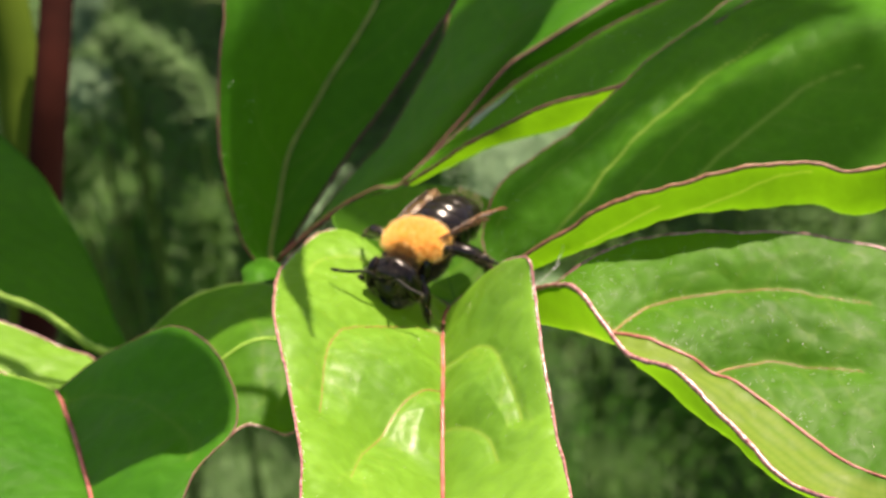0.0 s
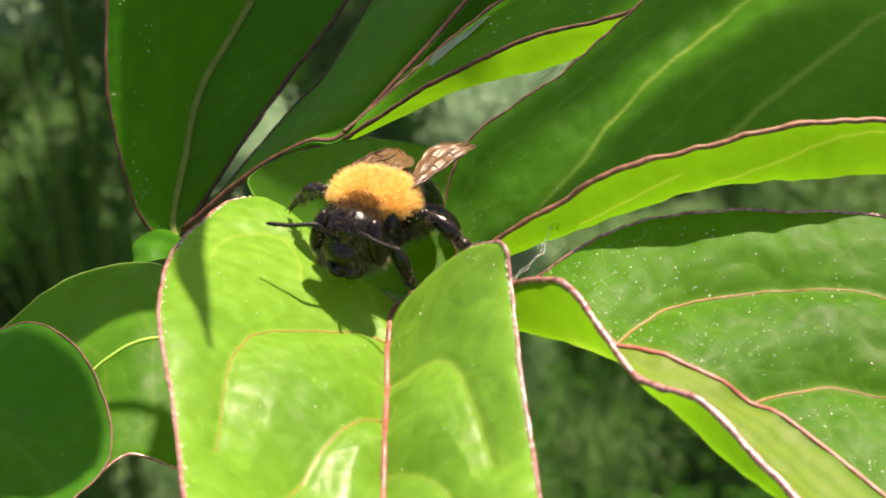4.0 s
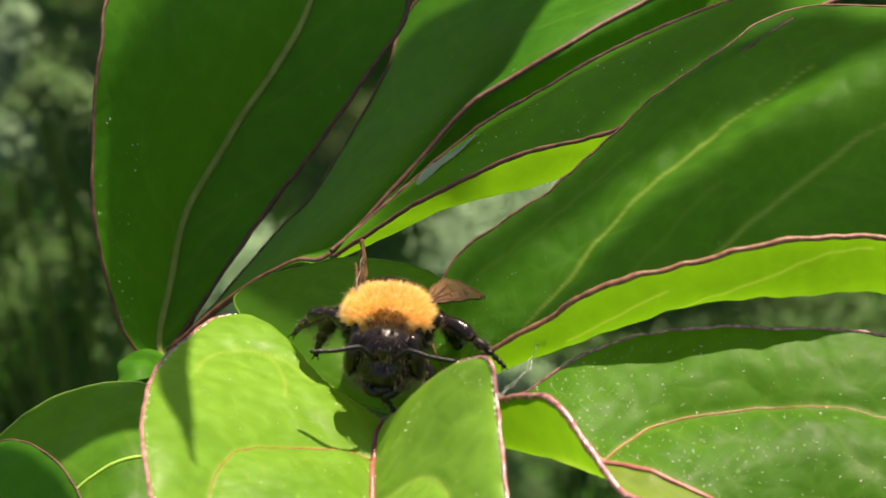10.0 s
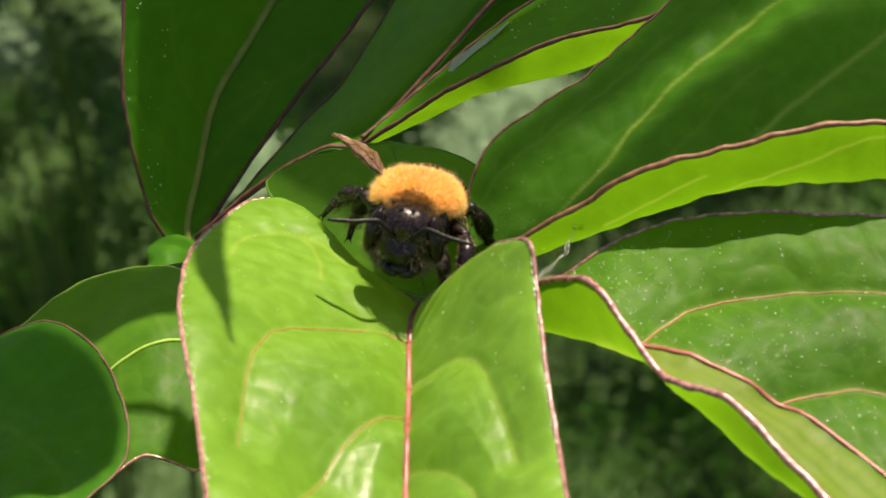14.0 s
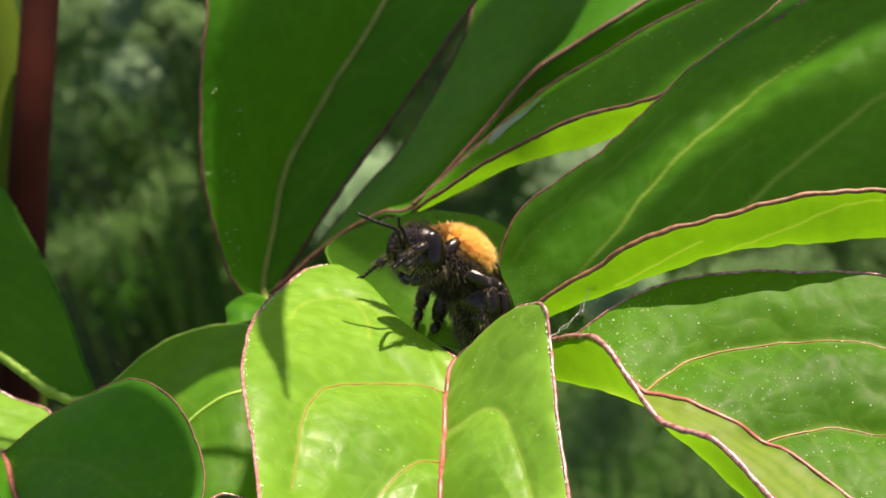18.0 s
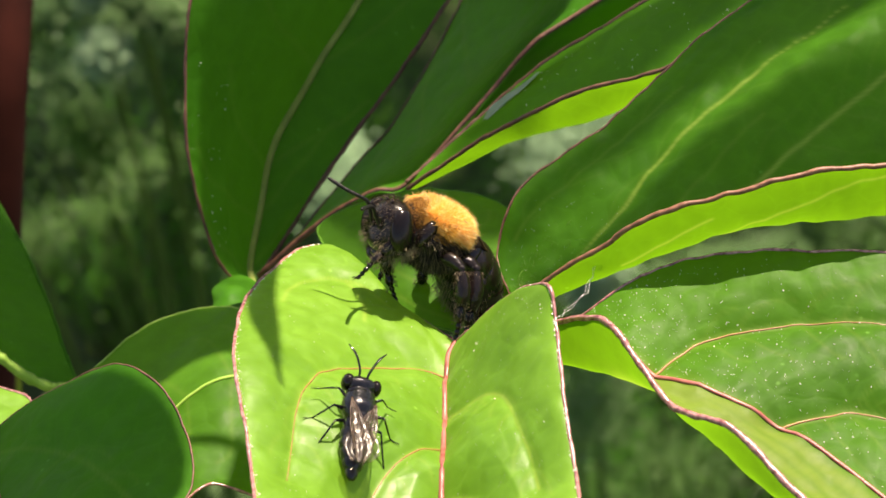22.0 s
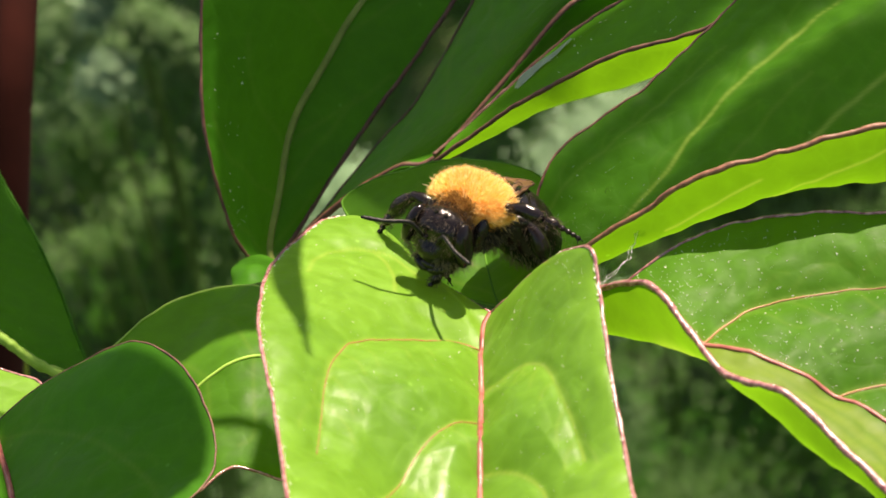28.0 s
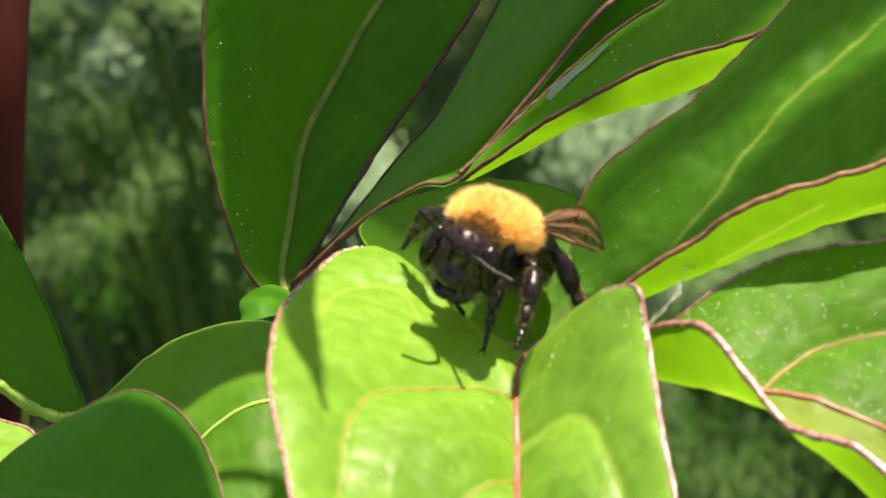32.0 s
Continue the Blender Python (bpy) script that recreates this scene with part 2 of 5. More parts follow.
FUR_ORANGE = fur_material("orange_fur", (0.95, 0.5, 0.05), (1.0, 0.82, 0.38))
FUR_DARK = fur_material("dark_fur", (0.008, 0.006, 0.004), (0.055, 0.038, 0.024))
FUR_BROWN = fur_material("brown_fur", (0.14, 0.07, 0.02), (0.75, 0.42, 0.12))
FUR_TIP = fur_material("pale_orange_fur", (0.95, 0.55, 0.10), (1.0, 0.85, 0.5))
FUR_FACE = fur_material("face_fur", (0.02, 0.014, 0.01), (0.15, 0.11, 0.07))
FUR_LEG = fur_material("leg_fur", (0.02, 0.014, 0.01), (0.24, 0.175, 0.11))
FUR_PALE = fur_material("pale_fur", (0.12, 0.09, 0.05), (0.34, 0.28, 0.17))


# ---- mesh helpers ----
def mesh_from(name, verts, faces, mat, smooth=True):
    me = bpy.data.meshes.new(name)
    me.from_pydata([tuple(v) for v in verts], [], faces)
    if smooth:
        me.polygons.foreach_set("use_smooth", [True] * len(me.polygons))
    me.materials.append(mat)
    me.update()
    return me


def child(name, me, parent, label=""):
    ob = new(name, me)
    ob.parent = parent
    return tagged(ob, label)


def curve_points(pts, n):
    """n points on the smooth curve (Catmull-Rom) through pts."""
    pts = np.array(pts, float)
    k = len(pts)
    ends = np.vstack([2 * pts[0] - pts[1], pts, 2 * pts[-1] - pts[-2]])
    s = np.linspace(0, k - 1, n)
    i = np.minimum(s.astype(int), k - 2)
    f = (s - i)[:, None]
    a, b, c, d = ends[i], ends[i + 1], ends[i + 2], ends[i + 3]
    return 0.5 * (2 * b + (c - a) * f + (2 * a - 5 * b + 4 * c - d) * f**2 + (3 * b - a - 3 * c + d) * f**3)


def tube_data(pts, radii, sides=6, offset=0):
    """Verts and faces of a closed tube along pts."""
    pts = np.array(pts, float)
    radii = np.interp(np.linspace(0, 1, len(pts)), np.linspace(0, 1, len(radii)), radii)
    way = np.gradient(pts, axis=0)
    way /= np.linalg.norm(way, axis=1)[:, None] + 1e-12
    side = np.cross(way, (0.31, 0.17, 0.93))
    side /= np.linalg.norm(side, axis=1)[:, None] + 1e-12
    up = np.cross(side, way)
    verts, faces = [], []
    for p, s, u, r in zip(pts, side, up, radii):
        for k in range(sides):
            a = 2 * math.pi * k / sides
            verts.append(p + r * (math.cos(a) * s + math.sin(a) * u))
    for i in range(len(pts) - 1):
        for k in range(sides):
            a, b = i * sides + k, i * sides + (k + 1) % sides
            faces.append((a + offset, b + offset, b + sides + offset, a + sides + offset))
    faces.append(tuple(offset + k for k in range(sides))[::-1])
    last = offset + (len(pts) - 1) * sides
    faces.append(tuple(last + k for k in range(sides)))
    return verts, faces


def tube(name, pts, radii, mat, sides=6):
    return mesh_from(name, *tube_data(pts, radii, sides), mat)


def merged(name, pieces, mat, smooth=True):
    """One mesh of several (verts, faces)."""
    verts, faces = [], []
    for v, f in pieces:
        n = len(verts)
        verts += [tuple(p) for p in v]
        faces += [tuple(i + n for i in face) for face in f]
    return mesh_from(name, verts, faces, mat, smooth)


def round_data(centre, radii, turn=None, rings=14, sides=20, shape=None):
    """An ellipsoid, reshaped by shape(unit point) -> unit point."""
    verts, faces = [], []
    turn = turn or Matrix.Identity(3)
    for i in range(rings + 1):
        th = math.pi * i / rings
        for k in range(sides):
            ph = 2 * math.pi * k / sides
            p = Vector((math.sin(th) * math.cos(ph), math.cos(th), math.sin(th) * math.sin(ph)))
            if shape:
                p = shape(p)
            p = Vector((p.x * radii[0], p.y * radii[1], p.z * radii[2]))
            verts.append(Vector(centre) + turn @ p)
    for i in range(rings):
        for k in range(sides):
            a, b = i * sides + k, i * sides + (k + 1) % sides
            faces.append((a, a + sides, b + sides, b))
    return verts, faces


# ---- leaves ----
class Blade:
    """A leaf's surface through its guide lines; u runs from the base to the tip, v from one margin to the other."""

    def __init__(self, guides, n_u=72, n_v=44, crease=None, swell=0.0, ripple=0.12, seed=0, pebble=0.06, roll=0.0):
        lines = np.array([curve_points(g, n_u) for g in guides])
        k = len(lines)
        self.n_u, self.n_v = n_u, n_v
        grid = np.empty((n_u, n_v, 3))
        for i in range(n_u):
            if crease is None:
                grid[i] = curve_points(lines[:, i], n_v)
            else:
                s = np.linspace(0, k - 1, n_v)
                j = np.minimum(s.astype(int), k - 2)
                f = (s - j)[:, None]
                a, b = lines[j, i], lines[j + 1, i]
                grid[i] = a * (1 - f) + b * f
                span = np.linalg.norm(b - a, axis=1)[:, None]
                grid[i] += np.array((0, 0, 1.0)) * swell * span * 4 * f * (1 - f)
                out = np.abs(np.linspace(-1, 1, n_v))[:, None]
                grid[i] += np.array((0, 0, 1.0)) * roll * span * out**6 * (1 - out)
        for i in range(n_u):
            for j in range(n_v):
                p = grid[i, j]
                inner = math.sin(math.pi * i / (n_u - 1)) ** 0.5
                grid[i, j, 2] += ripple * inner * noise.noise(Vector((p[0] * 0.22 + seed * 7.1, p[1] * 0.22, p[2] * 0.1)))
                grid[i, j, 2] += pebble * inner * (noise.noise(Vector((p[0] * 1.05, p[1] * 1.05, seed * 5.7))) + 0.5 * noise.noise(Vector((p[0] * 0.45, p[1] * 0.45, seed * 2.1))))
                grid[i, j, 2] += 0.25 * ripple * inner * noise.noise(Vector((p[0] * 0.8, p[1] * 0.8 + seed * 3.3, 0)))
        self.grid = grid
        self.pale_mask = np.zeros(n_u * n_v)

    def vein_or_sheen(self, lines, wide, strength=1.0):
        """Marks pale veins, or a painted sheen band, along lines of the surface; the material reads it."""
        flat = self.grid.reshape(-1, 3)
        for marks in lines:
            track = np.array(self.line(marks, 90))
            near = np.all((flat > track.min(0) - 3 * wide) & (flat < track.max(0) + 3 * wide), axis=1)
            if near.any():
                far = np.min(((flat[near][:, None] - track[None]) ** 2).sum(-1), axis=1)
                self.pale_mask[near] = np.maximum(self.pale_mask[near], strength * np.exp(-far / wide**2))
        return self

    def groove(self, lines, deep=0.3, wide=0.8):
        """Sinks the surface along the veins, so that it swells between them."""
        tracks = [np.array(self.line(marks, 150)) for marks in lines]
        flat = self.grid.reshape(-1, 3)
        sink = np.zeros(len(flat))
        for track in tracks:
            near = np.all((flat > track.min(0) - 3 * wide) & (flat < track.max(0) + 3 * wide), axis=1)
            far = np.min(((flat[near][:, None] - track[None]) ** 2).sum(-1), axis=1)
            sink[near] = np.maximum(sink[near], np.exp(-far / wide**2))
        flat[:, 2] -= deep * sink
        return self

    def dome(self, u, v, high, wide):
        """Raises a soft swelling round a place of the surface."""
        far = ((self.grid - np.array(self.point(u, v))) ** 2).sum(-1)
        self.grid[..., 2] += high * np.exp(-far / wide**2)
        return self

    def tilt(self, u, v, along_x, along_y, wide):
        """Tips the surface round a place, fading outwards."""
        off = self.grid - np.array(self.point(u, v))
        self.grid[..., 2] += (along_x * off[..., 0] + along_y * off[..., 1]) * np.exp(-(off[..., :2] ** 2).sum(-1) / wide**2)
        return self

    def point(self, u, v):
        x, y = u * (self.n_u - 1), v * (self.n_v - 1)
        i, j = int(min(max(x, 0), self.n_u - 2)), int(min(max(y, 0), self.n_v - 2))
        f, g = x - i, y - j
        q = self.grid
        return (q[i, j] * (1 - f) + q[i + 1, j] * f) * (1 - g) + (q[i, j + 1] * (1 - f) + q[i + 1, j + 1] * f) * g

    def line(self, marks, n=28):
        return [self.point(u, v) for u, v in curve_points(marks, n)]

    def mesh(self, name, mat):
        n_u, n_v = self.n_u, self.n_v
        verts = [at(p) for p in self.grid.reshape(-1, 3)]
        faces = [(i * n_v + j, i * n_v + j + 1, (i + 1) * n_v + j + 1, (i + 1) * n_v + j) for i in range(n_u - 1) for j in range(n_v - 1)]
        me = mesh_from(name, verts, faces, mat)
        me.attributes.new("vein_or_sheen", "FLOAT", "POINT").data.foreach_set("value", self.pale_mask)
        return me


def vein_tube(name, pts, radii, mat):
    return tube(name, [at(p) for p in pts], [r * MM for r in radii], mat, 6)


def leaf(parent, blade, mat, label, ribs=(), margins=((0.0, RIM, 0.13), (1.0, RIM, 0.13))):
    ob = child("leaf", blade.mesh("leaf", mat), parent, label)
    for v, rim_mat, r in margins:
        pts = [p + np.array(noise.noise_vector(Vector(p) * 0.9)) * 0.04 + np.array(noise.noise_vector(Vector(p) * 3.0)) * 0.02 for p in blade.line([(i / 20, v) for i in range(21)], 140)]
        child("margin", vein_tube("margin", pts, [r * (0.8 + 0.35 * random.random()) for _ in range(70)], rim_mat), ob, "thin reddish leaf margin")
    for marks, rib_mat, r0, r1 in ribs:
        child("midrib", vein_tube("midrib", blade.line(marks, 50), [r0, (r0 + r1) / 2, r1], rib_mat), ob, "reddish midrib")
    return ob


# ---- leaf guide lines, in millimetres ----
CENTRE = [
    [(0.8, -3.9, -0.9), (-4.1, 1.1, -1.1), (-7.5, 4.7, -0.7), (-9.3, -3.7, 1.5), (-8.5, -12.9, 3.5), (-6.4, -20.4, 3.2), (-4.5, -27.8, 3.1), (-2.1, -37.8, 3.4), (6.8, -50.1, 3.8)],
    [(0.8, -3.9, -0.9), (0.6, -5.0, -0.9), (0.7, -6.3, -0.7), (0.9, -8.3, -0.7), (1.3, -11.2, -0.8), (1.8, -15.4, -1.2), (2.5, -21.1, -1.4), (4.0, -32.1, -0.8), (6.8, -50.1, 3.8)],
    [(0.8, -3.9, -0.9), (2.7, -5.7, 2.0), (4.7, -8.2, 4.8), (6.1, -9.5, 5.8), (6.7, -11.4, 4.7), (7.7, -16.4, 3.3), (9.0, -22.1, 2.2), (10.8, -33.9, 2.3), (6.8, -50.1, 3.8)],
]
RIGHT = [
    [(5.6, -5.0, 0.2), (8.0, -4.1, 1.9), (10.1, -3.0, 3.0), (12.7, -2.0, 3.7), (17.6, -1.7, 4.3), (23.1, -1.7, 4.3), (28.6, -3.0, 2.8), (33.7, -13.1, -3.4)],
    [(5.8, -6.3, 0.9), (9.0, -8.0, 2.0), (11.4, -9.3, 1.7), (15.1, -10.7, 1.1), (18.4, -11.9, 0.6), (23.0, -15.3, -1.1), (27.0, -18.0, -1.9), (33.7, -16.0, -4.5)],
    [(6.0, -7.2, 0.3), (8.8, -9.1, 1.0), (10.8, -10.4, 1.3), (12.9, -12.9, 1.3), (16.1, -15.8, 0.1), (18.6, -18.2, -0.1), (24.1, -21.4, -1.9), (33.8, -16.1, -4.8)],
    [(6.0, -7.2, 2.5), (8.6, -9.6, 4.3), (10.4, -11.7, 3.6), (12.6, -14.5, 2.6), (15.8, -16.7, 2.7), (19.0, -19.7, 1.3), (23.8, -23.1, -0.6), (33.7, -17.1, -4.4)],
]
UPPER = [
    [(3.3, -0.3, -0.6), (2.0, 2.9, 0.2), (2.5, 4.7, 2.4), (3.9, 6.5, 3.6), (6.8, 8.8, 4.8), (9.5, 11.5, 6.7), (13.8, 15.2, 9.5), (20.1, 18.7, 11.3), (41.5, 11.1, 13.7)],
    [(3.5, -1.3, -0.2), (3.4, 1.1, -0.0), (4.9, 3.1, 1.6), (7.3, 4.3, 3.4), (10.6, 5.7, 5.4), (14.1, 7.4, 7.6), (18.5, 9.6, 9.6), (23.7, 11.6, 11.1), (41.6, 10.0, 13.7)],
    [(3.6, -1.8, -0.1), (5.3, -1.4, 0.6), (7.4, -1.4, 1.7), (10.7, -0.7, 3.0), (14.8, -0.0, 4.2), (18.8, 1.2, 4.4), (22.0, 2.4, 4.4), (27.3, 2.6, 4.9), (41.8, 9.5, 13.0)],
    [(3.8, -2.0, 0.5), (5.3, -2.5, 2.2), (8.1, -2.4, 4.5), (9.7, -2.6, 5.8), (13.5, -2.1, 7.2), (17.5, -1.3, 8.2), (21.8, -0.1, 8.3), (27.1, 0.5, 8.4), (41.6, 9.3, 13.6)],
]
BEHIND = [
    [(-5.0, 17.3, -3.6), (-2.8, 19.3, -2.1), (-0.8, 21.2, -0.7), (2.5, 22.6, 2.0), (6.2, 22.8, 4.5), (9.2, 23.7, 6.2), (14.3, 24.9, 8.5), (22.7, 26.8, 11.2)],
    [(-4.9, 17.3, -3.8), (-2.0, 18.1, -1.2), (1.1, 18.7, 1.1), (4.4, 19.3, 3.3), (7.7, 19.8, 5.3), (11.3, 20.8, 7.1), (15.7, 21.9, 9.1), (23.0, 25.8, 11.3)],
    [(-4.7, 16.2, -3.6), (-2.0, 16.0, -1.9), (1.6, 15.1, 0.6), (5.6, 14.3, 2.4), (8.6, 14.7, 4.2), (12.3, 15.9, 6.5), (16.5, 18.6, 9.4), (23.2, 24.6, 11.3)],
    [(-4.7, 15.9, -3.2), (-0.5, 14.5, 0.7), (2.4, 13.5, 3.0), (5.8, 12.9, 5.1), (9.6, 12.6, 6.7), (13.0, 13.6, 8.6), (17.0, 17.0, 10.5), (23.2, 24.6, 11.3)],
]
TALL = [
    [(-14.2, 18.7, -11.7), (-15.7, 17.5, -9.6), (-16.6, 17.7, -7.2), (-17.6, 18.7, -3.2), (-18.0, 20.8, 0.7), (-17.9, 22.7, 4.3), (-17.2, 26.7, 7.7), (-10.1, 39.3, 12.1)],
    [(-14.4, 19.6, -12.1), (-14.9, 21.0, -11.6), (-14.7, 23.3, -9.5), (-14.3, 26.0, -6.5), (-12.5, 28.8, -3.4), (-10.2, 31.7, 0.0), (-8.6, 34.7, 3.4), (-7.7, 40.9, 10.8)],
    [(-14.3, 19.6, -12.1), (-13.6, 22.2, -11.4), (-11.5, 25.0, -8.4), (-10.0, 27.1, -6.5), (-8.0, 29.5, -4.2), (-5.1, 32.7, -0.2), (-3.5, 35.7, 3.2), (-6.4, 40.9, 10.9)],
]
SLOPE = [
    [(-14.3, 20.8, -12.0), (-12.4, 24.7, -11.1), (-9.9, 29.2, -9.0), (-8.0, 31.2, -7.4), (-6.3, 33.7, -4.8), (-4.8, 36.2, -2.2), (-3.0, 39.3, 1.6), (6.7, 39.4, 10.3)],
    [(-14.3, 20.8, -12.0), (-11.7, 23.0, -10.1), (-8.3, 24.6, -8.0), (-5.5, 26.4, -5.8), (-2.8, 28.4, -3.0), (0.2, 30.7, 0.3), (2.8, 33.5, 3.4), (11.5, 37.1, 7.3)],
    [(-14.2, 20.3, -11.9), (-10.8, 20.4, -8.5), (-7.4, 19.6, -5.7), (-4.8, 19.7, -4.5), (0.7, 23.4, 1.5), (3.2, 24.9, 3.2), (6.8, 27.0, 5.0), (13.3, 34.5, 6.7)],
    [(-14.2, 20.3, -11.9), (-10.8, 20.5, -8.7), (-7.3, 20.0, -6.2), (-4.6, 20.8, -5.7), (1.4, 25.5, -1.1), (4.4, 27.6, -0.5), (8.5, 29.9, 0.5), (15.5, 36.9, 2.2)],
]
BACK = [
    [(0.8, -1.1, -2.1), (-2.4, 1.0, -2.5), (-5.9, 4.5, -2.2), (-8.3, 8.1, -1.9), (-7.1, 10.0, -1.4), (-4.5, 10.9, -0.8), (-2.7, 11.5, -0.7)],
    [(0.8, -1.1, -2.1), (0.3, 0.4, -1.8), (-0.3, 2.6, -1.5), (-1.0, 5.6, -1.2), (-1.7, 7.9, -1.0), (-2.3, 10.2, -1.0), (-2.7, 11.5, -0.7)],
    [(0.8, -1.1, -2.1), (2.4, 0.3, -1.6), (3.3, 2.9, -1.0), (2.8, 6.4, -0.7), (1.9, 9.3, -0.6), (-0.0, 10.9, -0.7), (-2.7, 11.5, -0.7)],
]
LOW = [
    [(-24.5, -2.7, -9.3), (-21.1, -2.4, -6.6), (-16.8, -3.6, -3.7), (-13.6, -6.3, -3.4), (-11.5, -10.2, -4.3), (-11.2, -13.0, -5.2), (-12.7, -16.5, -5.5), (-13.4, -21.6, -6.5), (-15.5, -29.5, -8.7)],
    [(-24.5, -2.7, -9.4), (-23.9, -3.8, -9.3), (-23.1, -6.0, -9.1), (-22.2, -8.2, -9.0), (-21.1, -11.3, -8.4), (-20.3, -13.5, -8.3), (-19.2, -16.7, -8.0), (-18.0, -21.3, -8.2), (-15.5, -29.5, -8.7)],
    [(-24.5, -2.7, -9.3), (-26.5, -3.3, -8.3), (-28.9, -4.9, -7.1), (-31.0, -8.2, -6.9), (-30.5, -12.8, -7.0), (-29.3, -16.4, -7.4), (-26.6, -20.3, -8.3), (-22.1, -25.1, -8.8), (-15.5, -29.5, -8.7)],
]
SIDE = [
    [(-9.1, 2.2, -6.5), (-11.9, 6.8, -6.3), (-14.8, 8.6, -7.2), (-17.6, 7.2, -7.8), (-19.7, 4.5, -8.6), (-21.5, 0.7, -9.4), (-21.6, -4.6, -10.9)],
    [(-8.9, 0.7, -7.3), (-11.1, 1.8, -7.3), (-13.1, 1.1, -7.5), (-14.8, -0.0, -8.5), (-16.3, -1.6, -9.4), (-18.8, -4.2, -10.1), (-21.4, -5.6, -10.5)],
    [(-8.4, -2.1, -8.1), (-8.2, -4.8, -9.0), (-9.2, -6.1, -9.4), (-11.6, -5.9, -8.9), (-13.5, -7.5, -9.8), (-17.3, -7.9, -10.6), (-21.4, -5.7, -10.8)],
]
FARLEFT = [
    [(-23.2, 12.3, -15.1), (-24.6, 15.0, -14.4), (-27.2, 20.2, -13.1), (-30.5, 25.5, -11.7), (-33.4, 28.7, -9.9), (-39.3, 33.9, -8.7), (-48.5, 38.8, -8.0)],
    [(-23.2, 12.3, -15.2), (-25.1, 12.9, -14.2), (-28.0, 15.8, -12.9), (-31.4, 18.7, -11.7), (-35.2, 21.5, -10.7), (-39.7, 25.1, -10.2), (-46.6, 30.9, -10.0)],
    [(-23.2, 12.2, -15.3), (-24.8, 11.4, -14.7), (-26.8, 11.1, -13.2), (-29.0, 11.8, -12.0), (-31.8, 12.2, -11.2), (-36.2, 14.4, -11.3), (-44.0, 20.7, -12.2)],
]
TUCKED = [
    [(-24.7, -1.0, -10.4), (-23.2, 1.2, -10.5), (-23.5, 3.5, -10.5), (-25.8, 4.6, -10.4), (-28.1, 5.0, -9.8), (-30.0, 5.3, -9.3), (-32.8, 4.5, -8.6)],
    [(-24.8, -1.0, -10.4), (-25.2, 0.1, -10.4), (-26.2, 1.3, -10.3), (-27.3, 1.6, -9.7), (-28.8, 1.8, -9.3), (-30.3, 2.0, -9.1), (-32.5, 3.3, -8.7)],
    [(-24.8, -1.0, -10.4), (-26.0, -1.0, -10.4), (-27.1, -0.9, -10.2), (-28.3, -0.6, -9.6), (-29.4, -0.4, -9.3), (-30.8, 0.7, -9.3), (-32.5, 2.9, -9.4)],
]
SLIVER = [
    [(-1.0, 19.5, -0.7), (-0.7, 20.3, -0.2), (0.1, 20.6, 0.4), (1.0, 20.9, 1.0), (1.9, 21.3, 1.7)],
    [(-0.8, 19.1, -0.4), (-0.4, 19.5, 0.1), (0.3, 19.9, 0.7), (1.2, 20.2, 1.3), (2.0, 20.8, 1.9)],
    [(-0.6, 18.6, -0.1), (-0.1, 19.0, 0.3), (0.5, 19.3, 0.9), (1.3, 19.8, 1.4), (2.1, 20.4, 2.1)],
]
BUD = [
    [(-14.9, 11.3, -8.6), (-15.2, 12.5, -8.4), (-14.8, 13.7, -8.4), (-14.0, 14.7, -8.6), (-13.1, 14.5, -8.9), (-12.5, 13.4, -8.8)],
    [(-14.9, 10.8, -8.5), (-14.5, 11.1, -7.9), (-14.0, 11.2, -7.6), (-13.5, 11.7, -7.7), (-13.0, 12.1, -8.1), (-12.5, 13.0, -8.6)],
    [(-14.8, 10.3, -8.3), (-14.1, 10.0, -7.9), (-13.6, 10.0, -7.8), (-13.1, 10.5, -7.9), (-12.7, 11.5, -8.3), (-12.5, 12.9, -8.7)],
]
# OVER_ leaves are unseen, added where their shade falls on the leaf named
OVER_TALL = [
    [(-8.0, 44.1, 63.7), (-7.9, 45.6, 70.8), (-8.2, 48.6, 76.4), (-8.6, 52.1, 80.9), (-5.0, 60.5, 86.1)],
    [(-6.3, 47.9, 62.3), (-5.0, 52.3, 66.3), (-2.4, 55.8, 70.9), (0.3, 60.5, 75.3), (3.0, 67.6, 82.4)],
    [(-5.3, 48.2, 63.0), (0.5, 47.7, 68.3), (5.3, 48.4, 71.8), (10.0, 51.8, 76.0), (13.4, 63.5, 83.2)],
]
OVER_UPPER = [
    [(31.9, 105.5, 281.8), (32.9, 108.6, 283.3), (36.9, 111.8, 285.1), (40.1, 115.2, 287.1), (44.4, 119.1, 290.2), (49.6, 122.9, 295.2)],
    [(32.0, 105.4, 281.5), (33.9, 107.7, 283.3), (37.8, 110.8, 285.2), (40.9, 113.6, 287.4), (45.4, 116.3, 289.3), (52.5, 119.6, 292.3)],
    [(32.4, 104.7, 281.5), (35.1, 106.6, 283.1), (38.9, 108.9, 285.1), (42.1, 111.2, 287.3), (46.5, 112.8, 288.2), (55.4, 115.5, 289.0)],
]
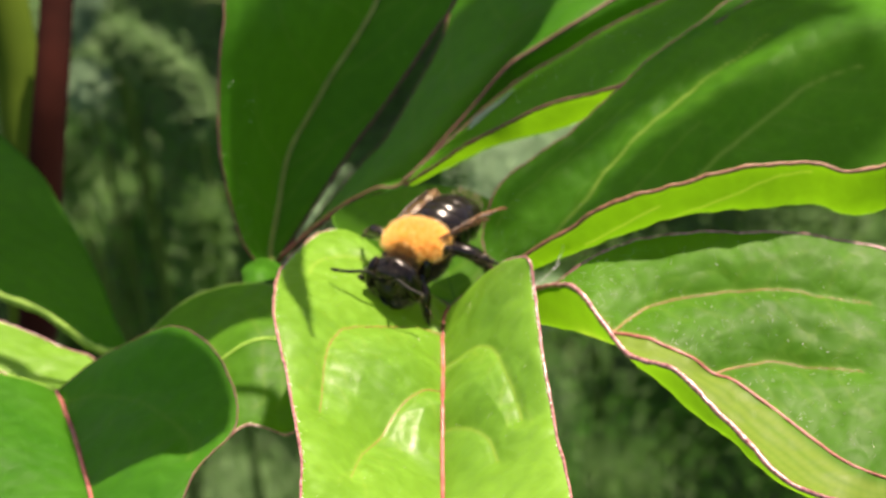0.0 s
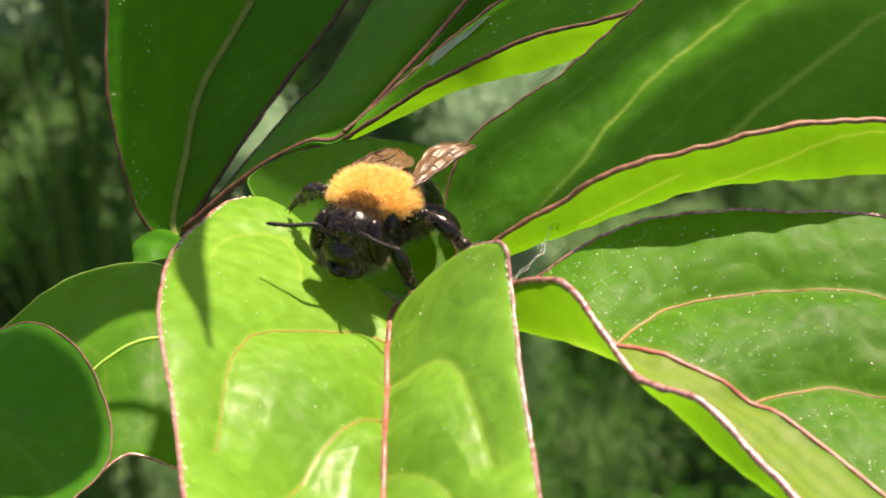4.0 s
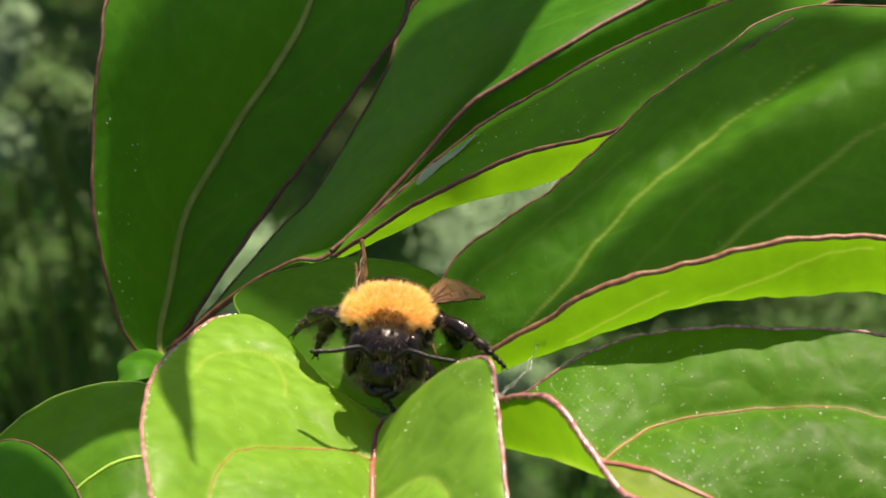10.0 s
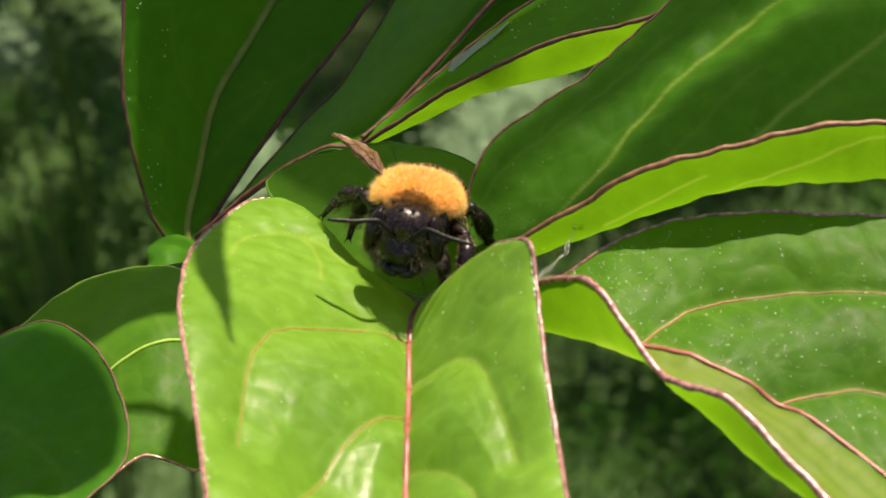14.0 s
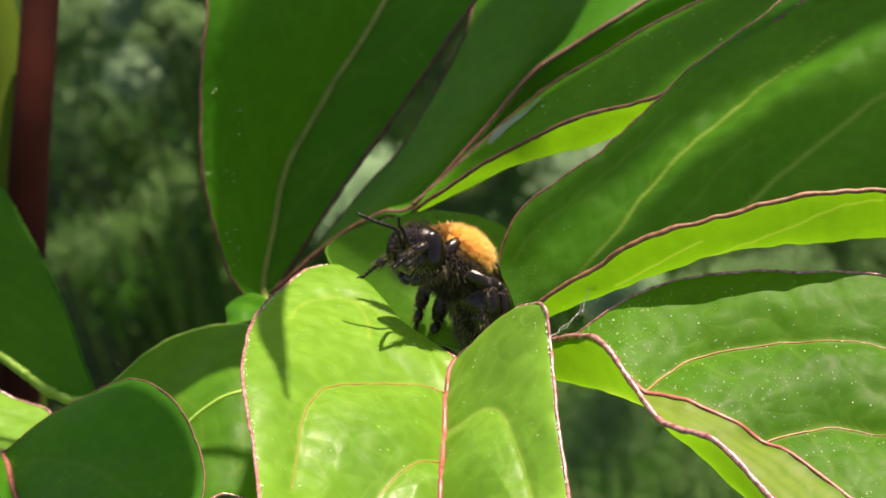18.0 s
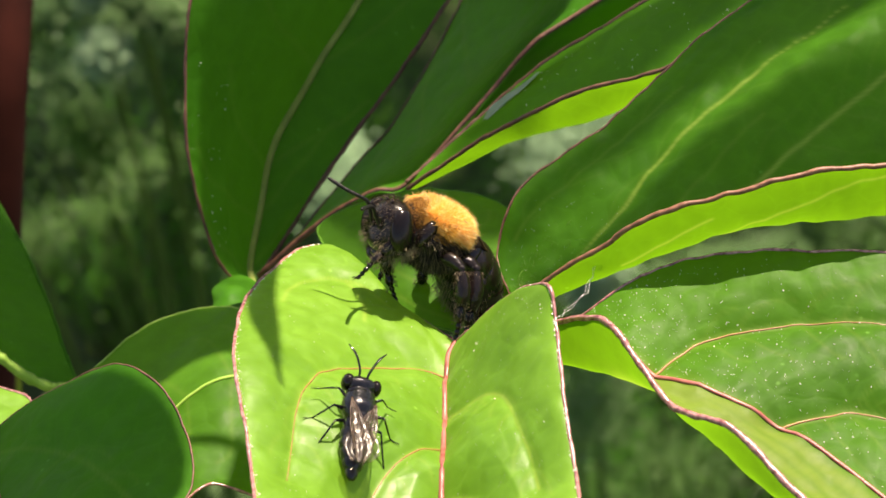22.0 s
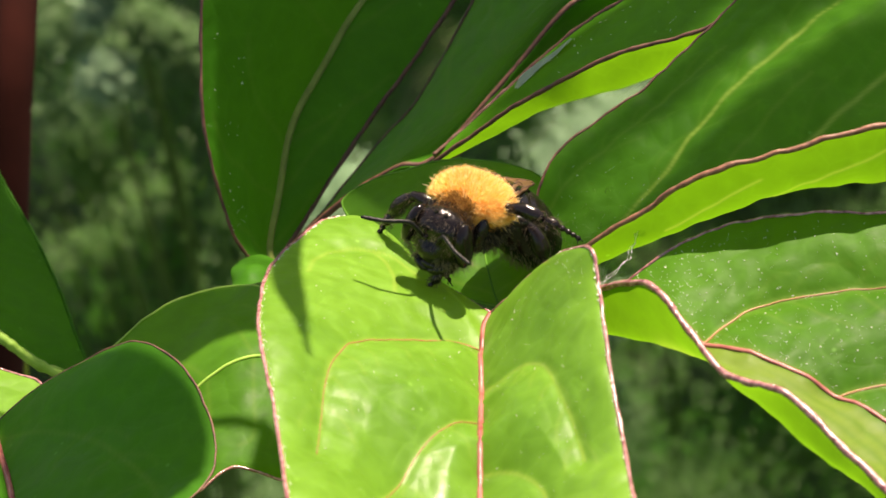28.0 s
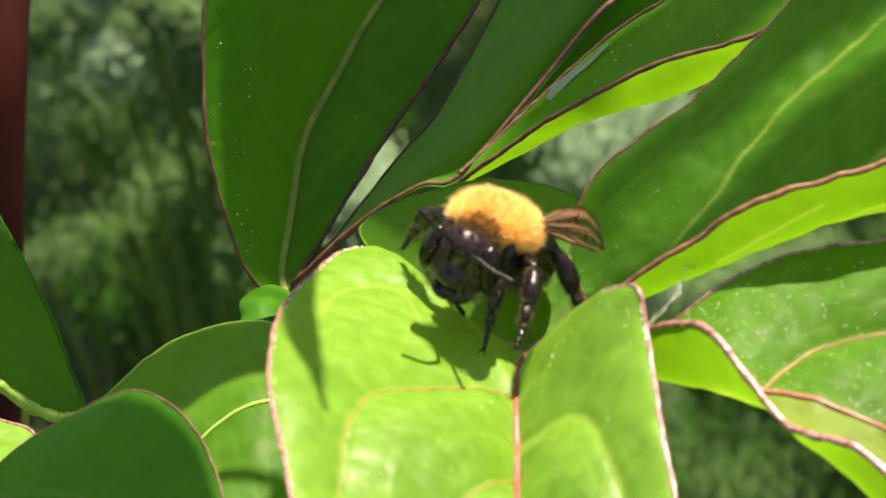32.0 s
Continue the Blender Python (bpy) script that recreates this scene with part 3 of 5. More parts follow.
OVER_RIGHT = [
    [(31.7, 100.9, 272.1), (34.6, 102.4, 273.6), (38.2, 104.1, 275.4), (41.5, 106.4, 277.5), (45.7, 108.1, 278.6), (54.4, 110.8, 279.4)],
    [(32.5, 99.7, 272.1), (35.4, 100.6, 273.8), (39.3, 102.1, 275.6), (42.7, 103.6, 277.3), (48.3, 104.9, 278.7), (56.7, 108.6, 280.3)],
    [(33.3, 98.5, 272.0), (36.1, 99.0, 274.1), (40.1, 100.6, 275.9), (43.7, 100.8, 277.5), (50.8, 102.1, 278.9), (58.6, 106.9, 281.4)],
]
OVER_LOW = [
    [(-16.9, 21.2, 56.1), (-14.1, 21.3, 58.4), (-10.1, 20.0, 61.3), (-6.8, 17.4, 61.7), (-4.7, 13.7, 61.1), (-4.5, 11.0, 60.3)],
    [(-17.0, 21.0, 55.6), (-13.5, 18.5, 57.4), (-10.8, 15.7, 58.5), (-8.4, 13.7, 59.0), (-6.5, 11.8, 59.6), (-4.9, 10.8, 60.0)],
    [(-15.6, 15.8, 56.6), (-13.0, 9.3, 57.2), (-11.6, 8.4, 57.6), (-9.0, 9.2, 59.0), (-6.7, 9.5, 59.6), (-5.0, 10.2, 59.9)],
]
OVER_SIDE = [
    [(-15.5, 27.3, 63.4), (-12.6, 31.5, 64.9), (-9.8, 34.2, 65.9), (-7.0, 35.7, 66.5), (-3.0, 34.2, 67.9)],
    [(-14.6, 26.3, 62.7), (-11.4, 28.9, 64.4), (-8.8, 31.1, 65.4), (-6.4, 32.2, 66.2), (-2.5, 32.3, 67.6)],
    [(-13.7, 25.1, 62.5), (-10.4, 27.5, 63.8), (-7.9, 29.1, 64.8), (-5.7, 30.2, 65.8), (-2.2, 31.2, 67.7)],
]
OVER_EDGE = [
    [(-4.1, 21.1, 54.5), (-3.9, 16.5, 55.4), (-3.1, 11.8, 56.3), (-1.8, 8.0, 56.5), (-0.1, 4.5, 56.4)],
    [(-3.4, 20.1, 54.8), (-3.2, 16.9, 55.1), (-2.6, 12.7, 55.6), (-1.4, 8.4, 56.2), (-0.1, 4.5, 56.4)],
    [(-3.0, 20.0, 54.6), (-2.8, 17.8, 54.6), (-2.1, 13.5, 55.2), (-1.0, 8.9, 56.0), (-0.1, 4.5, 56.4)],
]
OVER_BACK = [
    [(15.1, 92.1, 221.9), (15.6, 90.3, 221.9), (16.5, 89.0, 221.5), (18.0, 87.3, 221.5), (20.8, 85.3, 221.9)],
    [(23.8, 95.1, 223.4), (23.9, 93.4, 223.4), (24.3, 91.7, 223.4), (24.7, 89.5, 223.5), (24.8, 87.8, 223.4)],
    [(26.5, 95.0, 223.2), (26.7, 92.9, 223.5), (26.8, 90.7, 223.6), (26.9, 89.0, 223.5), (25.7, 87.7, 223.3)],
]
OVER_FAR = [
    [(-14.6, 40.7, 62.8), (-15.8, 43.9, 64.4), (-18.4, 49.3, 66.1), (-22.1, 54.8, 67.9), (-29.2, 63.0, 70.6)],
    [(-15.6, 39.9, 63.4), (-17.9, 41.9, 65.0), (-21.5, 46.0, 66.4), (-25.5, 50.0, 67.5), (-32.1, 57.0, 67.9)],
    [(-17.3, 38.9, 63.6), (-20.9, 40.2, 66.1), (-24.1, 40.9, 67.3), (-27.8, 43.1, 67.2), (-34.3, 49.4, 66.4)],
]
OVER_BEHIND = [
    [(28.8, 128.5, 296.7), (31.3, 130.6, 298.6), (34.6, 132.0, 301.2), (38.3, 132.2, 303.7), (41.9, 133.3, 305.8), (50.1, 137.4, 311.4)],
    [(29.1, 127.6, 297.2), (31.7, 128.6, 299.1), (34.7, 129.4, 301.6), (38.3, 129.5, 304.0), (42.0, 131.2, 306.0), (50.2, 135.2, 311.4)],
    [(29.6, 126.2, 297.8), (32.3, 125.5, 300.1), (35.1, 124.7, 302.3), (38.6, 124.6, 304.3), (41.8, 126.2, 305.2), (50.5, 130.2, 310.7)],
]
SILK_WAY = [(5.9, -7.0, 2.6), (6.8, -5.4, 2.5), (7.3, -3.6, 2.5), (7.5, -2.4, 2.6), (8.0, -1.9, 3.6)]
# blurred bright patches behind, as tiny-leaf clouds: ends, spread, count, tone
LIT_PATCHES = [
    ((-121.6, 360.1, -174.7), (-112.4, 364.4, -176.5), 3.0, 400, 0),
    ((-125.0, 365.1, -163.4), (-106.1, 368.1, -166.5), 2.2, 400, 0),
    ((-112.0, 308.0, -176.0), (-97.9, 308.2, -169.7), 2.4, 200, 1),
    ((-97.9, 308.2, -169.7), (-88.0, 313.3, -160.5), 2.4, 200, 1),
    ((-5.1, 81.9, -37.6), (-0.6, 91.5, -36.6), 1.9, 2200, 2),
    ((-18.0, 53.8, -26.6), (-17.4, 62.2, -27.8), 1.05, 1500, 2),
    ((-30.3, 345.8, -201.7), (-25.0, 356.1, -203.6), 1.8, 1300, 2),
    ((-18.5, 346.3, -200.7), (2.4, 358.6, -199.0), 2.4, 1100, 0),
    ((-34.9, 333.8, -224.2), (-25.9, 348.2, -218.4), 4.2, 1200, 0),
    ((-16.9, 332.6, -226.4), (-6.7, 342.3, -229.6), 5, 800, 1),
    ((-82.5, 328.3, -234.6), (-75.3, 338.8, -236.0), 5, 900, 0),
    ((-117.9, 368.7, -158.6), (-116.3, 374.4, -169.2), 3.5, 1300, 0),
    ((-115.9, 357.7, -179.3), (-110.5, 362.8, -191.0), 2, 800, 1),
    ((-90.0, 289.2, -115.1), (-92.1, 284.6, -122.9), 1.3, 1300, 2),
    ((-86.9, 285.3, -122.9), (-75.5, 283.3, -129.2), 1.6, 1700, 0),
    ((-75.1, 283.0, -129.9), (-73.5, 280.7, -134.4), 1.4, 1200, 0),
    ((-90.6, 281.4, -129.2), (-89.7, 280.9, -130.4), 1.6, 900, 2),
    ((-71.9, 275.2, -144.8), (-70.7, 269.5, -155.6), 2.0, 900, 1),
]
RED_STEM = [(-39.5, 66.6, -6.8), (-38.9, 61.4, -12.3), (-38.5, 56.4, -17.4), (-38.6, 53.3, -23.3), (-39.0, 46.6, -40.2)]
GREEN_STEM = [(-46.8, 70.1, -8.7), (-44.5, 66.7, -15.1), (-42.9, 63.5, -21.1), (-41.8, 59.7, -28.4), (-41.3, 55.1, -45.5)]


# ---- the peony plant ----
plant = tagged(new("peony_plant"), "leafy peony with glossy green leaflets and red margins", "plant")
plant.location = (0, 0, 0)


def branches(mains, count, along, across):
    """Finer veins that leave the main ones to both sides."""
    random.seed(int(along * 1000 + across * 100))
    found = []
    for marks in mains:
        line = curve_points(marks, 60)
        for k in range(count):
            u, v = line[int((k + random.uniform(0.3, 0.8)) / count * 59)]
            for s in (-1, 1):
                a, b = along * random.uniform(0.7, 1.2), s * across * random.uniform(0.7, 1.15)
                marks_out = [(u, v), (u + a * 0.4, v + b * 0.5), (u + a, v + b), (u + a * 1.7, v + b * 1.2)]
                found.append([(min(max(p, 0.01), 0.99), min(max(q, 0.01), 0.99)) for p, q in marks_out])
    return found


V_CENTRE = [[(0.286, 0.495), (0.367, 0.405), (0.413, 0.342), (0.45, 0.278), (0.477, 0.228), (0.5, 0.196), (0.532, 0.165), (0.56, 0.142), (0.592, 0.122), (0.66, 0.089)],
            [(0.582, 0.495), (0.606, 0.43), (0.633, 0.367), (0.67, 0.304), (0.706, 0.241), (0.743, 0.203), (0.78, 0.17)],
            [(0.486, 0.505), (0.503, 0.582), (0.514, 0.658), (0.527, 0.709), (0.55, 0.757), (0.58, 0.788), (0.624, 0.815), (0.67, 0.845), (0.72, 0.865)],
            [(0.392, 0.086), (0.358, 0.082), (0.321, 0.114), (0.294, 0.165), (0.275, 0.228), (0.266, 0.291)],
            [(0.69, 0.505), (0.702, 0.582), (0.716, 0.646), (0.736, 0.709), (0.765, 0.745)],
            [(0.294, 0.165), (0.3, 0.215), (0.321, 0.258), (0.349, 0.278)]]
centre = Blade(CENTRE, 240, 200, crease=True, swell=0.05, ripple=0.22, seed=1, roll=0.42, pebble=0.09)
centre.groove(V_CENTRE[:3] + V_CENTRE[4:5], 0.5, 1.5).groove(V_CENTRE[:3] + V_CENTRE[4:5], 0.16, 0.35).groove(V_CENTRE[3:4], 0.2, 0.7)
centre.tilt(0.685, 0.41, 0.36, 0.46, 4.4).dome(0.4, 0.44, 0.3, 1.4)
centre.vein_or_sheen(V_CENTRE, 0.1, 0.4).vein_or_sheen(branches(V_CENTRE[:3], 7, 0.03, 0.05), 0.09, 0.13)
leaf(plant, centre, LEAF_YOUNG, "sunlit young leaf folded along a red midrib",
     ribs=[([(0.0, 0.5), (0.5, 0.5), (1.0, 0.5)], RIB, 0.16, 0.15), (V_CENTRE[0], VEIN_RED, 0.06, 0.02), (V_CENTRE[1], VEIN_RED, 0.045, 0.012)],
     margins=((0.0, RIM, 0.1), (1.0, RIM, 0.1)))
V_RIGHT = [[(0.273, 0.345), (0.313, 0.247), (0.374, 0.18), (0.434, 0.15), (0.505, 0.133), (0.566, 0.113), (0.616, 0.101), (0.667, 0.09), (0.8, 0.075)],
           [(0.535, 0.345), (0.566, 0.303), (0.606, 0.258), (0.636, 0.225), (0.687, 0.202), (0.8, 0.17)]]
right = Blade(RIGHT, 220, 200, ripple=0.3, seed=2, pebble=0.11).groove(V_RIGHT, 0.5, 1.4).groove(V_RIGHT, 0.15, 0.35)
# the broad band at v 0.39-0.59 paints the strip's bright sheen as pale colour
right.vein_or_sheen([[(0.2, v), (0.4, v), (0.9, v)] for v in (0.39, 0.44, 0.49, 0.54, 0.59)], 0.6, 0.7).vein_or_sheen(V_RIGHT, 0.16, 0.35).vein_or_sheen(branches(V_RIGHT, 6, 0.05, 0.06), 0.1, 0.14)
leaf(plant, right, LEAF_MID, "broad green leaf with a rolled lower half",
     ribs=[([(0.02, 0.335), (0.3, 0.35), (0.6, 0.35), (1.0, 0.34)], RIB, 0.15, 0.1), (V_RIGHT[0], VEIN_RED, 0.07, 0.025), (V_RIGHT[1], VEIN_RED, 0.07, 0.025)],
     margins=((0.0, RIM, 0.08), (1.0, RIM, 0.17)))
V_UPPER = [[(0.2, 0.5), (0.321, 0.42), (0.404, 0.376), (0.459, 0.322), (0.514, 0.292), (0.569, 0.27), (0.624, 0.25), (0.661, 0.24), (0.71, 0.225), (0.82, 0.2)],
           [(0.541, 0.5), (0.606, 0.472), (0.661, 0.45), (0.725, 0.428), (0.761, 0.416), (0.807, 0.403), (0.88, 0.38)],
           [(0.2, 0.12), (0.239, 0.124), (0.303, 0.137), (0.358, 0.144), (0.422, 0.13), (0.486, 0.105), (0.532, 0.1), (0.62, 0.1)],
           [(0.413, 0.506), (0.486, 0.449), (0.541, 0.416), (0.587, 0.393), (0.64, 0.37)],
           [(0.459, 0.72), (0.541, 0.809), (0.606, 0.85), (0.688, 0.915), (0.76, 0.945)],
           [(0.303, 0.775), (0.385, 0.809), (0.468, 0.865)]]
upper = Blade(UPPER, 260, 220, ripple=0.35, seed=3, pebble=0.11).groove(V_UPPER[:2], 0.7, 1.6).groove(V_UPPER[2:4], 0.3, 1.2)
upper.vein_or_sheen(V_UPPER[:2], 0.14, 1.0).vein_or_sheen(V_UPPER[2:4], 0.12, 0.25).vein_or_sheen(V_UPPER[4:], 0.1, 0.7).vein_or_sheen(branches([V_UPPER[0][1:], V_UPPER[1]], 5, 0.06, 0.075) + branches([V_UPPER[2]], 4, 0.03, 0.05), 0.1, 0.1)
upper_leaf = leaf(plant, upper, LEAF, "large green leaf with a curled lower edge",
     margins=((0.0, RIM_WARM, 0.07), (1.0, RIM_WARM, 0.14)))
behind = Blade(BEHIND, 70, 50, ripple=0.2, seed=4)
leaf(plant, behind, LEAF, "narrow green leaf curled lengthwise",
     margins=((0.0, RIM_BROWN, 0.14), (1.0, RIM_BROWN, 0.13)))
tall = Blade(TALL, 150, 110, crease=True, swell=0.05, ripple=0.3, seed=5)
tall.groove([[(0.02, 0.13), (0.5, 0.13), (0.98, 0.16)], [(0.05, 0.3), (0.5, 0.29), (0.98, 0.31)]], 0.5, 1.1)
tall.vein_or_sheen(branches([[(0.0, 0.5), (0.5, 0.5), (1.0, 0.5)]], 6, 0.12, 0.38), 0.16, 0.12)
leaf(plant, tall, LEAF_DEEP, "tall shaded leaf standing upright",
     ribs=[([(0.0, 0.5), (0.5, 0.5), (1.0, 0.5)], VEIN_DULL, 0.3, 0.2)],
     margins=((0.0, RIM_BROWN, 0.1), (1.0, RIM_BROWN, 0.14)))
slope = Blade(SLOPE, 140, 130, ripple=0.3, seed=6)
slope.vein_or_sheen(branches([[(0.0, 0.3), (0.5, 0.3), (1.0, 0.3)]], 6, 0.1, 0.26), 0.16, 0.12)
leaf(plant, slope, LEAF_DEEP, "shaded leaf leaning behind the bee",
     ribs=[([(0.0, 0.667), (0.5, 0.667), (1.0, 0.667)], RIM_BROWN, 0.2, 0.12)],
     margins=((0.0, RIM_BROWN, 0.1), (1.0, RIM_BROWN, 0.1)))
back = Blade(BACK, 120, 90, crease=True, swell=0.06, ripple=0.2, seed=7)
back.vein_or_sheen(branches([[(0.0, 0.5), (0.5, 0.5), (1.0, 0.5)]], 5, 0.1, 0.3), 0.12, 0.15)
leaf(plant, back, LEAF_MID, "rounded leaf behind the bee",
     ribs=[([(0.0, 0.5), (0.5, 0.5), (0.95, 0.5)], VEIN_FAINT, 0.05, 0.03)], margins=((0.0, VEIN_FAINT, 0.06), (1.0, VEIN_FAINT, 0.06)))
V_LOW = [[(0.11, 0.49), (0.2, 0.43), (0.317, 0.358), (0.429, 0.27), (0.541, 0.195), (0.707, 0.09)]]
low = Blade(LOW, 150, 110, crease=True, swell=0.06, ripple=0.25, seed=8).groove(V_LOW, 0.3, 1.2)
low.vein_or_sheen(V_LOW, 0.14, 0.25).vein_or_sheen(branches(V_LOW, 5, 0.05, 0.08), 0.12, 0.1)
leaf(plant, low, LEAF_DEEP, "green leaf with a raised rounded lobe",
     ribs=[([(0.0, 0.5), (0.5, 0.5), (1.0, 0.5)], RIB, 0.2, 0.15)],
     margins=((0.0, RIM_BROWN, 0.06), (1.0, VEIN, 0.06)))
side = Blade(SIDE, 120, 90, ripple=0.25, seed=9)
side.vein_or_sheen(branches([[(0.05, 0.5), (0.5, 0.5), (1.0, 0.5)]], 6, 0.1, 0.3), 0.12, 0.15)
leaf(plant, side, LEAF_MID, "half shaded leaf below the bee's leaf",
     ribs=[([(0.05, 0.5), (0.5, 0.5), (1.0, 0.5)], VEIN, 0.12, 0.08)], margins=((0.0, VEIN, 0.06), (1.0, RIM, 0.08)))
far_left = Blade(FARLEFT, 60, 40, ripple=0.3, seed=10)
leaf(plant, far_left, LEAF_DEEP, "dark shaded leaf with a pale lower margin", margins=((0.0, LEAF_DEEP, 0.1), (1.0, VEIN, 0.3)))
tucked = Blade(TUCKED, 40, 30, ripple=0.2, seed=11)
leaf(plant, tucked, LEAF_YOUNG, "small sunlit leaf tucked behind a larger one", margins=((0.0, RIM, 0.08), (1.0, RIM, 0.08)))
# pale strip added in place of a narrow bright glint
sliver = Blade(SLIVER, 24, 12, ripple=0.05, seed=13)
leaf(plant, sliver, LEAF_GLINT, "narrow pale strip added as a white glint between leaves", margins=())
bud = Blade(BUD, 30, 24, ripple=0.1, seed=12)
leaf(plant, bud, LEAF_DEEP, "small pale green leaf base", margins=())


# unseen leaves added over the scene, which shade parts of it
for guides, tone in ((OVER_TALL, LEAF), (OVER_UPPER, LEAF_YOUNG), (OVER_RIGHT, LEAF_YOUNG), (OVER_LOW, LEAF_DEEP), (OVER_SIDE, LEAF_DEEP), (OVER_EDGE, LEAF_DEEP), (OVER_BACK, LEAF_DEEP), (OVER_BEHIND, LEAF_YOUNG), (OVER_FAR, LEAF_DEEP)):
    leaf(plant, Blade(guides, 40, 24, ripple=0.3, seed=20), tone, "unseen leaf added above to shade the plant",
         ribs=[([(0.0, 0.5), (0.5, 0.5), (1.0, 0.5)], VEIN_DULL, 0.3, 0.15)], margins=())

# ---- petioles and stems of the plant ----
def stalk(pts, radii, mat, label, name="stem"):
    return child(name, tube(name, [at(p) for p in curve_points(pts, 40)], [r * MM for r in radii], mat, 10), plant, label)


stalk([(1.2, -3.6, -1.2), (1, -2, -5), (-1, -4, -20), (-3, -2, -80), (-4, 10, -200), (-4, 20, -398)], [0.5, 0.8, 1.2, 2.0, 3.0, 4.5], STEM_RED, "reddish stem rising from the soil", "stem")
# stalks added to hold the unseen shading leaves
for guides, end, way in ((OVER_TALL, 0, -1), (OVER_UPPER, -1, 1), (OVER_RIGHT, -1, 1), (OVER_LOW, 0, -1), (OVER_SIDE, 0, -1), (OVER_EDGE, 0, -1), (OVER_BACK, 0, -1), (OVER_BEHIND, -1, 1), (OVER_FAR, -1, -1)):
    a = np.array(guides[1][end])
    stalk([a, a + np.array((way * 20, 6, 4)), a * 0.5 + np.array((way * 90, 30, 0)), np.array((way * 150, 60, -150)), np.array((way * 160, 70, -398))], [0.3, 0.35, 0.8, 1.6, 2.2], STEM_GREEN, "thin green stalk added for an unseen shading leaf", "leaf_stalk")
stalk([(-7, 16, -10.5), (-4, 14, -11), (0, 12, -14), (4, 14, -30)], [0.5, 0.6, 0.8, 1.4], STEM_RED, "dark reddish leaf stalk", "leaf_stalk")

# ---- ground ----
me = bpy.data.meshes.new("ground")
n, size = 60, 40.0
vs, fs = [], []
for i in range(n + 1):
    for j in range(n + 1):
        a, b = 2 * i / n - 1, 2 * j / n - 1
        x, y = size * a * abs(a) ** 2, size * b * abs(b) ** 2
        vs.append((x, y, 0.012 * noise.noise(Vector((x * 6, y * 6, 0)))))
fs = [(i * (n + 1) + j, (i + 1) * (n + 1) + j, (i + 1) * (n + 1) + j + 1, i * (n + 1) + j + 1) for i in range(n) for j in range(n)]
ground = tagged(new("ground", mesh_from("ground", vs, fs, SOIL)), "dark garden soil under the plants", "ground", kind="structure")


# ---- insects: helpers, in millimetres of the insect's own space (it looks along -y) ----
def scaled(data):
    return [Vector(v) * MM for v in data[0]], data[1]


def joint(name, parent, place, label="", me=None):
    """A part whose turning point is place, in its parent's space."""
    ob = new(name, me or bpy.data.meshes.new(name))
    ob.parent = parent
    ob.location = Vector(place) * MM
    return tagged(ob, label)


def tube_mm(pts, radii, sides=8, n=18):
    return scaled(tube_data(curve_points(pts, n), radii, sides))


def hair_data(roots, size, width, back=(0, 0.5, -0.15), wild=0.35, clump=0.0):
    """Thin tapered hairs, bent, in loose tufts: roots are (point, normal), in millimetres."""
    verts, faces = [], []
    for p, nrm in roots:
        p = Vector(p)
        tuft = noise.noise_vector(p * 2.6) * clump + noise.noise_vector(p * 6.0) * clump * 0.5
        way = (Vector(nrm) + Vector(back) + tuft + Vector((random.gauss(0, wild), random.gauss(0, wild), random.gauss(0, wild)))).normalized()
        side = way.cross(Vector((random.gauss(0, 1), random.gauss(0, 1), random.gauss(0, 1)))).normalized()
        long = size * random.uniform(0.55, 1.15)
        bend = Vector((random.gauss(0, 0.12), random.gauss(0, 0.12), -0.12)) * long
        k = len(verts)
        mid, tip = p + way * long * 0.55, p + way * long + bend
        w = side * width * 0.5
        verts += [p - w, p + w, mid + w * 0.8, mid - w * 0.8, tip]
        faces += [(k, k + 1, k + 2, k + 3), (k + 3, k + 2, k + 4)]
    return [v * MM for v in verts], faces


def on_round(centre, radii, count, keep):
    """Random points and normals of an ellipsoid where keep(unit point) holds."""
    found = []
    while len(found) < count:
        q = Vector((random.gauss(0, 1), random.gauss(0, 1), random.gauss(0, 1))).normalized()
        if keep(q):
            p = Vector((q.x * radii[0], q.y * radii[1], q.z * radii[2])) + Vector(centre)
            found.append((p, Vector((q.x / radii[0], q.y / radii[1], q.z / radii[2])).normalized()))
    return found


def wing_point(s, q, long, wide):
    """A place on a wing: s from root to tip, q from the front edge (outside) to the rear edge; root at the origin, along +y."""
    edge = 0.1 + 0.2 * math.sin(math.pi * min(1.0, s * 1.05)) - 0.5 * max(0.0, s - 0.7) ** 1.6
    span = wide * (0.1 + 0.9 * math.sin(0.5 * math.pi * min(1.0, s / 0.72)) ** 1.25)
    if s > 0.72:
        span *= math.sqrt(max(0.012, 1 - ((s - 0.72) / 0.28) ** 2))
    x = edge - span * q + 0.35 * span * max(0.0, s - 0.72)
    fold = 0.045 * wide * math.sin(q * 17 + s * 3) * min(1.0, s * 1.5) + 0.02 * wide * math.sin(s * 23 + q * 6)
    return Vector((x, s * long, 0.025 * long * math.sin(math.pi * s) - 0.10 * wide * q * q + fold))


def wing_data(long, wide):
    """A wing's pleated membrane with a rounded tip."""
    n, m = 30, 16
    verts = [wing_point(i / n, j / m, long, wide) for i in range(n + 1) for j in range(m + 1)]
    faces = [(i * (m + 1) + j, i * (m + 1) + j + 1, (i + 1) * (m + 1) + j + 1, (i + 1) * (m + 1) + j) for i in range(n) for j in range(m)]
    return verts, faces


